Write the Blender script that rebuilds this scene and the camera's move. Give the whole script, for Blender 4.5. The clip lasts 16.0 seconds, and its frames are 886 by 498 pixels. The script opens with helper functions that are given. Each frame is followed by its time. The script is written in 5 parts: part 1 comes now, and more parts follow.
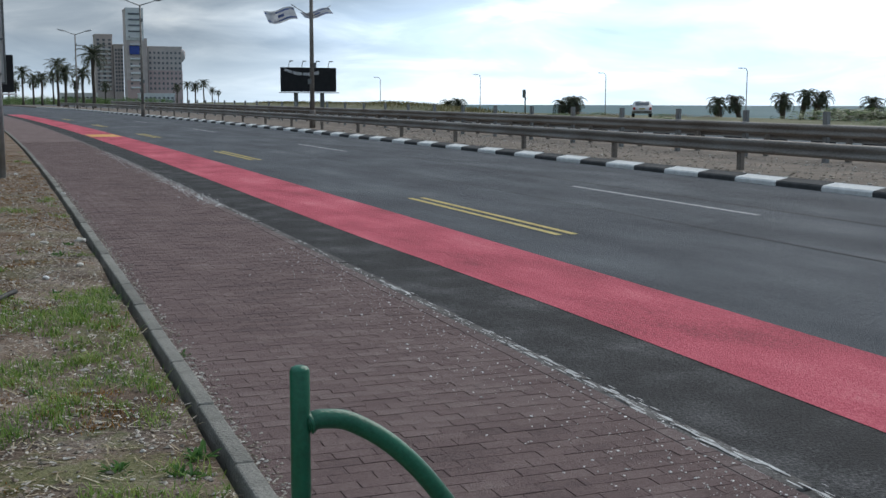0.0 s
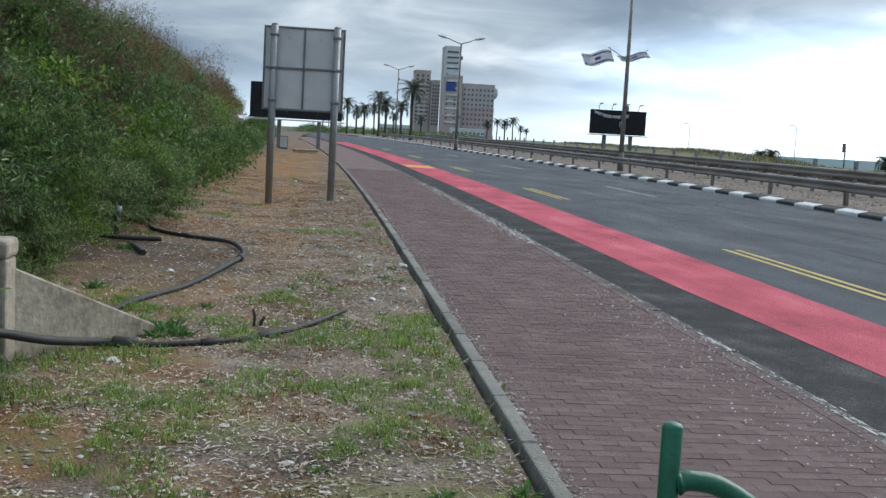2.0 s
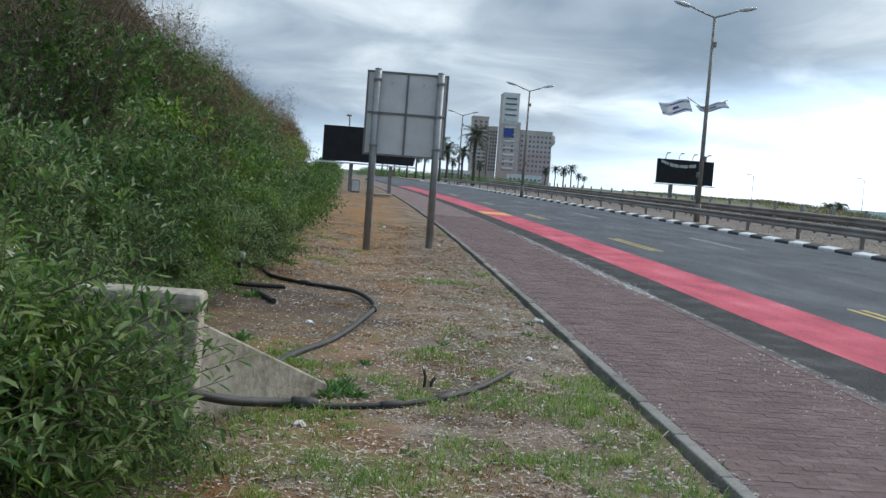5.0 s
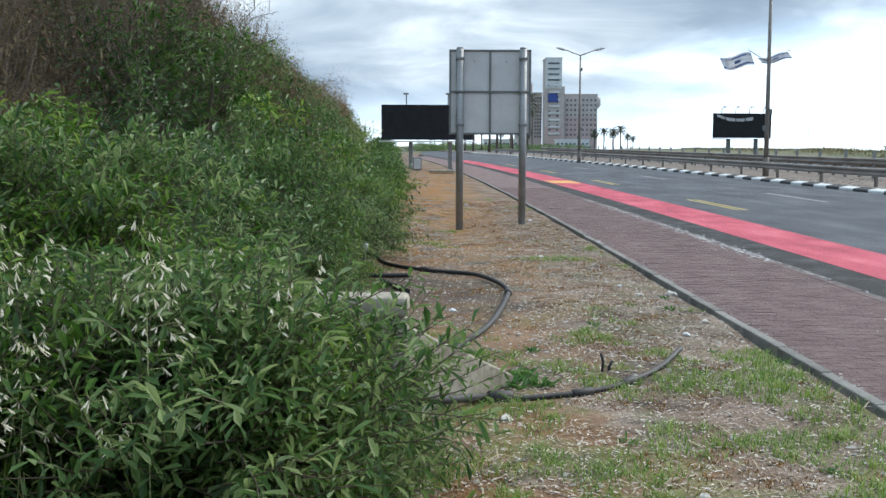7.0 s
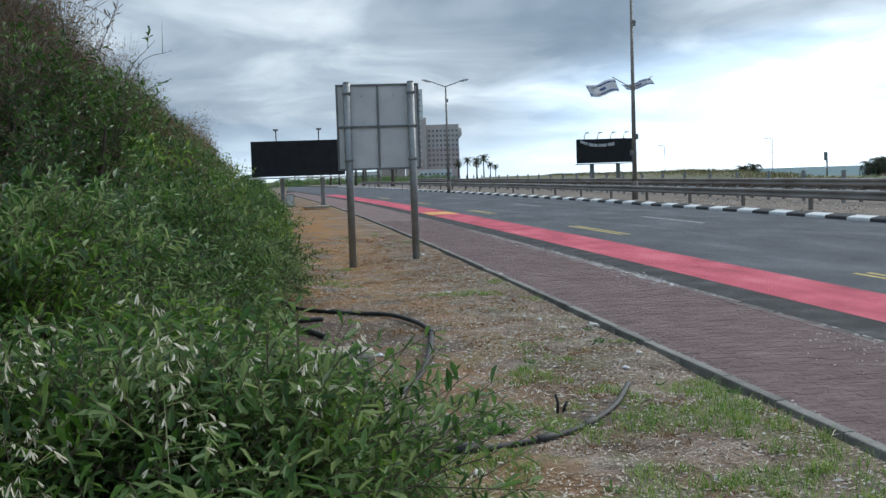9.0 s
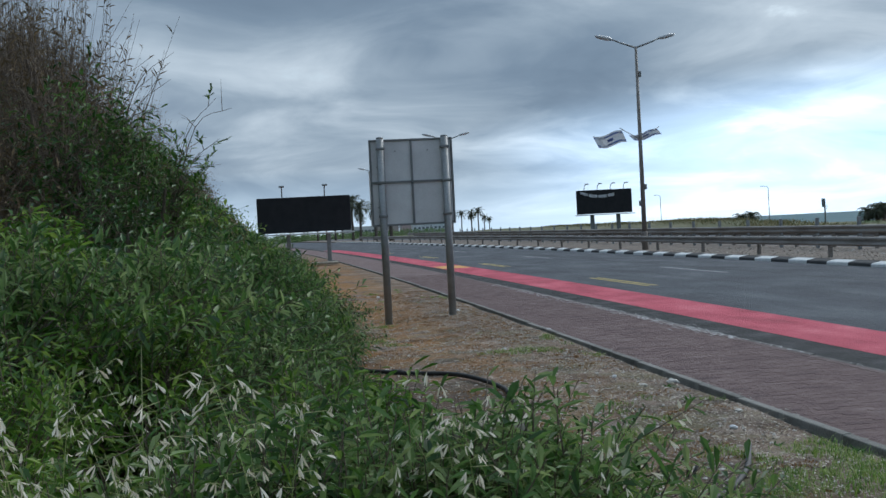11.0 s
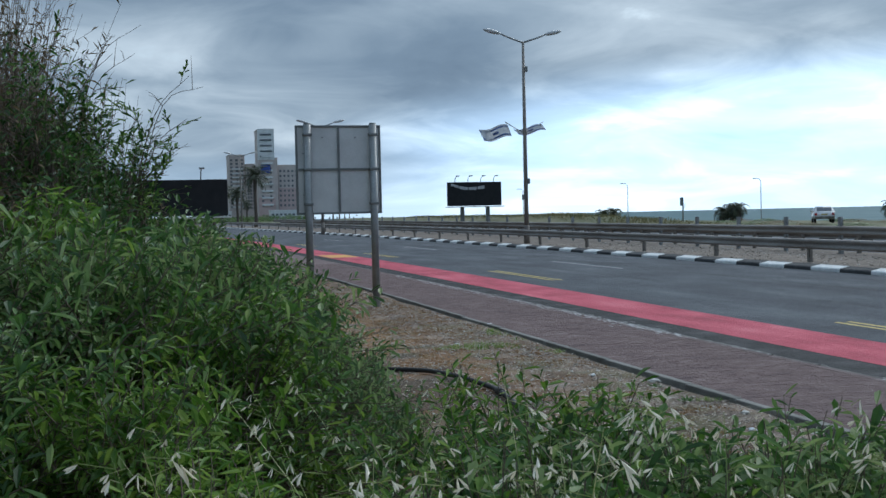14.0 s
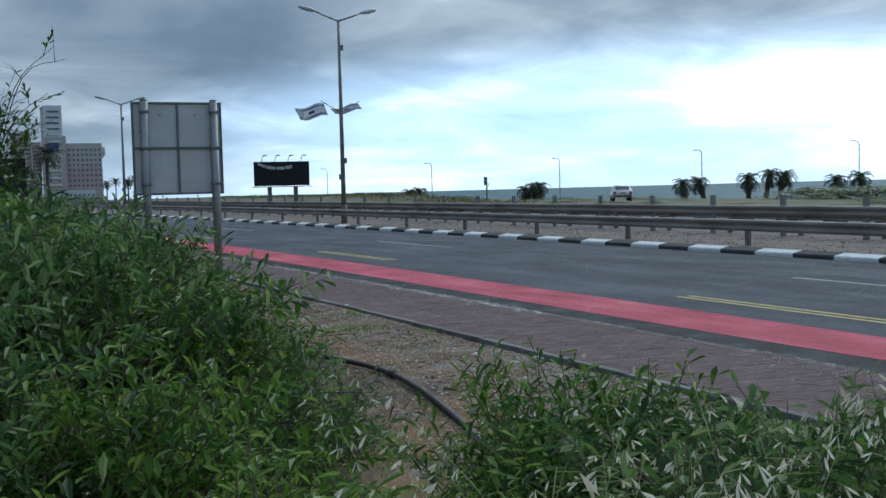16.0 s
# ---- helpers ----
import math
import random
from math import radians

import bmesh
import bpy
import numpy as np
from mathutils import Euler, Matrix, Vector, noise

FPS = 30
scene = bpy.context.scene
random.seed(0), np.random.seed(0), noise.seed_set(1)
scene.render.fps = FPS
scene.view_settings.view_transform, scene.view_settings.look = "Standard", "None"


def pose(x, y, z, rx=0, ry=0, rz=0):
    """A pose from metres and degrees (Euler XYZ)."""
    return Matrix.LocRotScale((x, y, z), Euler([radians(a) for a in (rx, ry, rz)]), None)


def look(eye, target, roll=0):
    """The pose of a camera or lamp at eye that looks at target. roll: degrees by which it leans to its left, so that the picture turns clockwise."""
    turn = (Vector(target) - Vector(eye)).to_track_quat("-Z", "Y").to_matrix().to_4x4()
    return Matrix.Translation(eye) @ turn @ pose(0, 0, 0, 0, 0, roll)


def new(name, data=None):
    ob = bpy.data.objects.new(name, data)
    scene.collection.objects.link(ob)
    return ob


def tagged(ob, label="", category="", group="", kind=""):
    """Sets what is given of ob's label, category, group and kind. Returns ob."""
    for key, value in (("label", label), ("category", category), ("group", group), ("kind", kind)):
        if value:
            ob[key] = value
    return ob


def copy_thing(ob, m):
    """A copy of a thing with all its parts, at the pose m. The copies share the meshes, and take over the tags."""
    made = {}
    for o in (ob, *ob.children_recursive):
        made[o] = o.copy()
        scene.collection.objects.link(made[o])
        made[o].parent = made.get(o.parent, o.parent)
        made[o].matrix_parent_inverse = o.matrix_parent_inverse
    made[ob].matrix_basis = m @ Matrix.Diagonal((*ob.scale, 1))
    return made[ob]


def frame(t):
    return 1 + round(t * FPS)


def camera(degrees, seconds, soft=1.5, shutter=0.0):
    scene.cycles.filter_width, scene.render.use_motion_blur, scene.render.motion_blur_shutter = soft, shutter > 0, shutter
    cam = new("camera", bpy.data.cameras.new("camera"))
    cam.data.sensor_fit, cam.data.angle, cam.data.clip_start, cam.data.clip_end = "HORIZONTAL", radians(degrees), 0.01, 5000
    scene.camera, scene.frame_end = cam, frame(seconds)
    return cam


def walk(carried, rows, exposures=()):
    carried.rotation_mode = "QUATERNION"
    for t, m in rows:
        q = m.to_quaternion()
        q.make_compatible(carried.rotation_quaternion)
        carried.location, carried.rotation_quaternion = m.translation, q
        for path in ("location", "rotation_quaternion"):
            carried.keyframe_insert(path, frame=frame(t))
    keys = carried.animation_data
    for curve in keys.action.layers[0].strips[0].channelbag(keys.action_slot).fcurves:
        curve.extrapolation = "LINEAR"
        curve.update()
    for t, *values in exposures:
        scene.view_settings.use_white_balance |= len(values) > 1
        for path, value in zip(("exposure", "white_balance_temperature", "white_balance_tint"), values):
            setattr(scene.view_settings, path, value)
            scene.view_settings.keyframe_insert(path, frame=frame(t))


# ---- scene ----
cam = camera(43.4, 16.0)
PATH = [
    (0, (-0.022, -0.717, 1.744), (0.698, 1.131, 1.482), 0.2),
    (0.5, (-0.013, -0.703, 1.739), (0.561, 1.197, 1.491), 0.6),
    (1, (-0.039, -0.621, 1.727), (0.358, 1.323, 1.477), 1.6),
    (1.5, (-0.113, -0.603, 1.74), (0.189, 1.361, 1.511), 2.4),
    (2, (-0.216, -0.573, 1.739), (-0.006, 1.405, 1.535), 3.2),
    (2.5, (-0.366, -0.492, 1.715), (-0.256, 1.497, 1.53), 3.5),
    (3, (-0.52, -0.244, 1.71), (-0.372, 1.746, 1.581), 4.6),
    (3.2, (-0.586, -0.192, 1.706), (-0.425, 1.797, 1.576), 4.3),
    (5.3, (-1.243, 0.037, 1.738), (-1.163, 2.032, 1.608), 4.3),
    (5.5, (-1.331, 0.059, 1.746), (-1.284, 2.054, 1.619), 4.4),
    (6, (-1.618, -0.041, 1.774), (-1.551, 1.953, 1.628), 1.1),
    (6.5, (-1.798, -0.015, 1.789), (-1.791, 1.98, 1.639), 2.5),
    (7, (-2.004, 0.032, 1.822), (-1.985, 2.023, 1.638), 0.2),
    (7.5, (-2.136, 0.151, 1.813), (-1.901, 2.126, 1.597), -0.4),
    (8, (-2.284, 0.202, 1.84), (-1.918, 2.154, 1.601), -0.2),
    (8.5, (-2.363, 0.371, 1.847), (-2.069, 2.342, 1.687), -1.3),
    (9, (-2.532, 0.438, 1.881), (-2.275, 2.417, 1.751), -1.9),
    (9.5, (-2.755, 0.528, 1.884), (-2.449, 2.502, 1.788), -2.7),
    (10, (-2.959, 0.655, 1.897), (-2.693, 2.637, 1.835), -2.3),
    (10.2, (-3.032, 0.743, 1.905), (-2.791, 2.728, 1.86), -3.0),
    (12.3, (-3.842, 1.163, 1.974), (-3.457, 3.125, 1.952), -1.5),
    (12.5, (-3.921, 1.313, 1.972), (-3.527, 3.274, 1.96), -0.9),
    (13, (-4.259, 1.195, 2.007), (-3.791, 3.139, 1.951), -0.7),
    (13.5, (-4.417, 1.387, 2.017), (-3.897, 3.317, 1.965), -0.0),
    (14, (-4.62, 1.531, 2.028), (-4.095, 3.46, 1.964), -1.3),
    (14.5, (-4.912, 1.505, 2.024), (-4.292, 3.405, 1.943), -1.2),
    (15, (-5.13, 1.659, 2.045), (-4.469, 3.546, 1.984), -0.5),
    (15.5, (-5.272, 1.841, 2.045), (-4.59, 3.721, 1.999), -1.8),
    (16, (-5.398, 2.016, 2.051), (-4.54, 3.819, 1.942), -1.5),
]
EXPOSURES = [(0.0, 0.35, 6400, 10), (0.5, 0.55, 6400, 10), (1.0, 0.68, 6320, 10), (1.5, 0.76, 6350, 10), (2.5, 0.78, 6280, 9), (5.5, 0.88, 6300, 9), (7.0, 1.26, 6320, 9), (8.0, 1.16, 6300, 9), (8.5, 0.98, 6280, 9), (9.5, 0.58, 6150, 8), (10.2, 0.44, 6080, 8), (12.3, 0.34, 5780, 7), (14.0, 0.38, 5780, 6), (15.0, 0.3, 5700, 5), (16.0, 0.22, 5640, 5)]
walk(cam, [(t, look(eye, target, roll)) for t, eye, target, roll in PATH], EXPOSURES)

# ---------------------------------------------------------------- sky and sun
SUN_AZ, SUN_EL = 55.0, 40.0


def sun_way():
    a, e = radians(SUN_AZ), radians(SUN_EL)
    return Vector((math.sin(a) * math.cos(e), math.cos(a) * math.cos(e), math.sin(e)))


def make_world():
    world = bpy.data.worlds.new("sky")
    scene.world = world
    world.use_nodes = True
    nt = world.node_tree
    nt.nodes.clear()
    N, L = nt.nodes.new, nt.links.new
    out, bg = N("ShaderNodeOutputWorld"), N("ShaderNodeBackground")
    sky = N("ShaderNodeTexSky")
    sky.sky_type, sky.sun_disc = "NISHITA", False
    sky.sun_elevation, sky.sun_rotation = radians(SUN_EL), radians(SUN_AZ)
    sky.air_density, sky.dust_density = 1.2, 2.0
    co, sep = N("ShaderNodeTexCoord"), N("ShaderNodeSeparateXYZ")
    L(co.outputs["Generated"], sep.inputs[0])

    def mth(op, a, b=None, c=None):
        n = N("ShaderNodeMath")
        n.operation = op
        for i, v in enumerate((a, b, c)):
            if v is None:
                continue
            if isinstance(v, (int, float)):
                n.inputs[i].default_value = v
            else:
                L(v, n.inputs[i])
        return n.outputs[0]

    def ramp(fac, stops):
        n = N("ShaderNodeValToRGB")
        els = n.color_ramp.elements
        while len(els) < len(stops):
            els.new(0.5)
        for e, (p, c) in zip(els, stops):
            e.position, e.color = p, (*c, 1)
        L(fac, n.inputs[0])
        return n.outputs[0]

    # cloud deck seen from below: flatten the direction onto a plane overhead
    up = mth("ADD", mth("MAXIMUM", sep.outputs[2], 0.0), 0.20)
    flat = N("ShaderNodeCombineXYZ")
    L(mth("DIVIDE", sep.outputs[0], up), flat.inputs[0])
    L(mth("DIVIDE", sep.outputs[1], up), flat.inputs[1])
    flat.inputs[2].default_value = 4.3
    big, small = N("ShaderNodeTexNoise"), N("ShaderNodeTexNoise")
    for n, s, d, r in ((big, 0.75, 3.0, 0.45), (small, 2.2, 7.0, 0.55)):
        n.inputs["Scale"].default_value, n.inputs["Detail"].default_value, n.inputs["Roughness"].default_value = s, d, r
        L(flat.outputs[0], n.inputs["Vector"])
    small.inputs["Distortion"].default_value = 0.6
    dens = mth("ADD", mth("MULTIPLY", big.outputs[0], 0.68), mth("MULTIPLY", small.outputs[0], 0.32))
    # the thin, bright part of the deck lies low over the sea, before the sun
    squat, unit, way = N("ShaderNodeVectorMath"), N("ShaderNodeVectorMath"), N("ShaderNodeVectorMath")
    squat.operation, unit.operation, way.operation = "MULTIPLY", "NORMALIZE", "DOT_PRODUCT"
    low = N("ShaderNodeCombineXYZ")
    L(sep.outputs[0], low.inputs[0])
    L(sep.outputs[1], low.inputs[1])
    L(mth("MAXIMUM", sep.outputs[2], 0.05), low.inputs[2])
    L(low.outputs[0], squat.inputs[0])
    squat.inputs[1].default_value = (1, 1, 14.0)
    L(squat.outputs[0], unit.inputs[0])
    L(unit.outputs[0], way.inputs[0])
    az = radians(43)
    way.inputs[1].default_value = Vector((math.sin(az), math.cos(az), 0.76)).normalized()
    glow = N("ShaderNodeMapRange")
    glow.interpolation_type = "SMOOTHSTEP"
    glow.inputs[1].default_value, glow.inputs[2].default_value = 0.882, 0.99
    L(way.outputs["Value"], glow.inputs[0])
    thick = mth("SUBTRACT", dens, mth("MULTIPLY", glow.outputs[0], 0.075))
    cloud = ramp(thick, [(0.36, (0.74, 0.82, 0.88)), (0.44, (0.46, 0.545, 0.625)), (0.52, (0.285, 0.365, 0.455)), (0.64, (0.19, 0.255, 0.335))])
    lit = N("ShaderNodeVectorMath")
    lit.operation = "SCALE"
    L(cloud, lit.inputs[0])
    # an overcast sky grows lighter towards the zenith
    high = N("ShaderNodeMapRange")
    high.inputs[1].default_value, high.inputs[2].default_value = 0.25, 0.75
    high.inputs[3].default_value, high.inputs[4].default_value = 0.63, 1.2
    L(sep.outputs[2], high.inputs[0])
    L(mth("ADD", high.outputs[0], mth("MULTIPLY", glow.outputs[0], 2.4)), lit.inputs["Scale"])
    blue = N("ShaderNodeVectorMath")
    blue.operation = "SCALE"
    L(sky.outputs[0], blue.inputs[0])
    blue.inputs["Scale"].default_value = 0.15
    mix = N("ShaderNodeMix")
    mix.data_type = "RGBA"
    cover = N("ShaderNodeMapRange")
    cover.inputs[1].default_value, cover.inputs[2].default_value = 0.24, 0.36
    L(thick, cover.inputs[0])
    L(cover.outputs[0], mix.inputs["Factor"])
    L(blue.outputs[0], mix.inputs["A"])
    L(lit.outputs[0], mix.inputs["B"])
    # pale band of haze over the sea
    haze = N("ShaderNodeMapRange")
    haze.inputs[1].default_value, haze.inputs[2].default_value = 0.0, 0.06
    haze.inputs[3].default_value, haze.inputs[4].default_value = 0.8, 0.0
    L(sep.outputs[2], haze.inputs[0])
    hazy = mth("MULTIPLY", haze.outputs[0], mth("ADD", 0.8, mth("MULTIPLY", glow.outputs[0], 0.2)))
    hz = N("ShaderNodeMix")
    hz.data_type = "RGBA"
    L(hazy, hz.inputs["Factor"])
    L(mix.outputs["Result"], hz.inputs["A"])
    hz.inputs["B"].default_value = (0.66, 0.80, 0.92, 1)
    L(hz.outputs["Result"], bg.inputs["Color"])
    bg.inputs["Strength"].default_value = 0.95
    L(bg.outputs[0], out.inputs["Surface"])


make_world()
sun = new("sun", bpy.data.lights.new("sun", "SUN"))
sun.data.energy, sun.data.angle, sun.data.color = 1.5, radians(50), (1.0, 0.95, 0.88)
sun.matrix_world = look(sun_way() * 50, (0, 0, 0))


# ---------------------------------------------------------------- materials
def material(name, stops, scale=6.0, fine=60.0, rough=0.8, bump=0.3, metal=0.0, island=0.0, rand=0.0, leaf=0.0, bump_scale=None, stretch=(1, 1, 1), spec=0.4):
    """A surface whose colour runs over the stops by noise at two sizes, with fine relief."""
    m = bpy.data.materials.new(name)
    m.use_nodes = True
    nt = m.node_tree
    N, L = nt.nodes.new, nt.links.new
    b, out = nt.nodes["Principled BSDF"], nt.nodes["Material Output"]
    co, mp = N("ShaderNodeTexCoord"), N("ShaderNodeMapping")
    mp.inputs["Scale"].default_value = stretch
    L(co.outputs["Object"], mp.inputs[0])
    big, sml = N("ShaderNodeTexNoise"), N("ShaderNodeTexNoise")
    for n, s, d in ((big, scale, 4.0), (sml, fine, 3.0)):
        n.inputs["Scale"].default_value, n.inputs["Detail"].default_value = s, d
        L(mp.outputs[0], n.inputs["Vector"])
    mix = N("ShaderNodeMath")
    mix.operation = "MULTIPLY_ADD"
    L(sml.outputs[0], mix.inputs[0])
    mix.inputs[1].default_value = 0.45
    half = N("ShaderNodeMath")
    half.operation = "MULTIPLY"
    L(big.outputs[0], half.inputs[0])
    half.inputs[1].default_value = 0.55
    L(half.outputs[0], mix.inputs[2])
    fac = mix.outputs[0]
    for amount, node, sock in ((island, "ShaderNodeNewGeometry", "Random Per Island"), (rand, "ShaderNodeObjectInfo", "Random")):
        if amount:
            g, s, a = N(node), N("ShaderNodeMath"), N("ShaderNodeMath")
            s.operation = "MULTIPLY_ADD"
            L(g.outputs[sock], s.inputs[0])
            s.inputs[1].default_value, s.inputs[2].default_value = amount, -amount / 2
            L(s.outputs[0], a.inputs[0])
            L(fac, a.inputs[1])
            fac = a.outputs[0]
    r = N("ShaderNodeValToRGB")
    els = r.color_ramp.elements
    while len(els) < len(stops):
        els.new(0.5)
    for e, (p, c) in zip(els, stops):
        e.position, e.color = p, (*c, 1)
    L(fac, r.inputs[0])
    L(r.outputs[0], b.inputs["Base Color"])
    b.inputs["Roughness"].default_value, b.inputs["Metallic"].default_value = rough, metal
    b.inputs["Specular IOR Level"].default_value = spec
    if bump:
        bp, bn = N("ShaderNodeBump"), N("ShaderNodeTexNoise")
        bn.inputs["Scale"].default_value, bn.inputs["Detail"].default_value = bump_scale or fine, 4.0
        L(mp.outputs[0], bn.inputs["Vector"])
        L(bn.outputs[0], bp.inputs["Height"])
        bp.inputs["Strength"].default_value, bp.inputs["Distance"].default_value = bump, 0.02
        L(bp.outputs[0], b.inputs["Normal"])
    if leaf:
        t, ms = N("ShaderNodeBsdfTranslucent"), N("ShaderNodeMixShader")
        L(r.outputs[0], t.inputs[0])
        ms.inputs[0].default_value = leaf
        L(b.outputs[0], ms.inputs[1])
        L(t.outputs[0], ms.inputs[2])
        L(ms.outputs[0], out.inputs["Surface"])
    return m


def verge_material():
    """Stony soil with rusty dry moss, green algae film and a damp dark hollow."""
    m = material("verge_soil", [(0.34, (0.034, 0.025, 0.019)), (0.46, (0.112, 0.083, 0.064)), (0.56, (0.215, 0.168, 0.135)), (0.68, (0.44, 0.375, 0.315))], 1.8, 48, 0.95, 1.0, bump_scale=60)
    nt = m.node_tree
    N, L = nt.nodes.new, nt.links.new
    b = nt.nodes["Principled BSDF"]
    base = b.inputs["Base Color"].links[0].from_socket
    co, sep = N("ShaderNodeTexCoord"), N("ShaderNodeSeparateXYZ")
    L(co.outputs["Object"], sep.inputs[0])

    def noise_mask(scale, lo, hi, off):
        mp, n, r = N("ShaderNodeMapping"), N("ShaderNodeTexNoise"), N("ShaderNodeMapRange")
        mp.inputs["Location"].default_value = (off, off, 0)
        L(co.outputs["Object"], mp.inputs[0])
        L(mp.outputs[0], n.inputs["Vector"])
        n.inputs["Scale"].default_value, n.inputs["Detail"].default_value, n.inputs["Roughness"].default_value = scale, 6.0, 0.65
        r.inputs[1].default_value, r.inputs[2].default_value = lo, hi
        L(n.outputs[0], r.inputs[0])
        return r.outputs[0]

    def band(sock, stops):
        r = N("ShaderNodeValToRGB")
        mr = N("ShaderNodeMapRange")
        mr.inputs[1].default_value, mr.inputs[2].default_value = stops[0][0], stops[-1][0]
        L(sock, mr.inputs[0])
        els = r.color_ramp.elements
        while len(els) < len(stops):
            els.new(0.5)
        span = stops[-1][0] - stops[0][0]
        for e, (p, v) in zip(els, stops):
            e.position, e.color = (p - stops[0][0]) / span, (v, v, v, 1)
        L(mr.outputs[0], r.inputs[0])
        return r.outputs[0]

    def times(a, c):
        n = N("ShaderNodeMath")
        n.operation = "MULTIPLY"
        L(a, n.inputs[0])
        L(c, n.inputs[1])
        return n.outputs[0]

    def over(under, mask, colour):
        n = N("ShaderNodeMix")
        n.data_type = "RGBA"
        L(mask, n.inputs["Factor"])
        L(under, n.inputs["A"])
        n.inputs["B"].default_value = (*colour, 1)
        return n.outputs["Result"]

    moss = times(times(noise_mask(1.5, 0.40, 0.54, 3.0), band(sep.outputs[1], [(0, 0.6), (9, 0.6), (16, 1.0), (60, 1.0), (80, 0.3)])), band(sep.outputs[0], [(-3.6, 0.6), (-2.0, 1.0), (-1.0, 0.8), (-0.3, 0.3), (0.9, 0.15)]))
    out = over(base, moss, (0.275, 0.13, 0.035))
    algae = times(noise_mask(1.7, 0.50, 0.58, 11.0), band(sep.outputs[1], [(0, 0.4), (6, 0.5), (9, 0.25), (30, 0.1)]))
    out = over(out, algae, (0.125, 0.165, 0.035))
    damp = times(times(band(sep.outputs[1], [(9.5, 0.0), (12.0, 1.0), (14.0, 1.0), (16.5, 0.0)]), band(sep.outputs[0], [(-3.6, 1.0), (-2.6, 1.0), (-1.5, 0.7), (-0.7, 0.0)])), noise_mask(0.8, 0.3, 0.5, 23.0))
    out = over(out, damp, (0.075, 0.05, 0.036))
    L(out, b.inputs["Base Color"])
    return m


def two(lo, hi, a=0.32, b=0.68):
    return [(a, lo), (b, hi)]


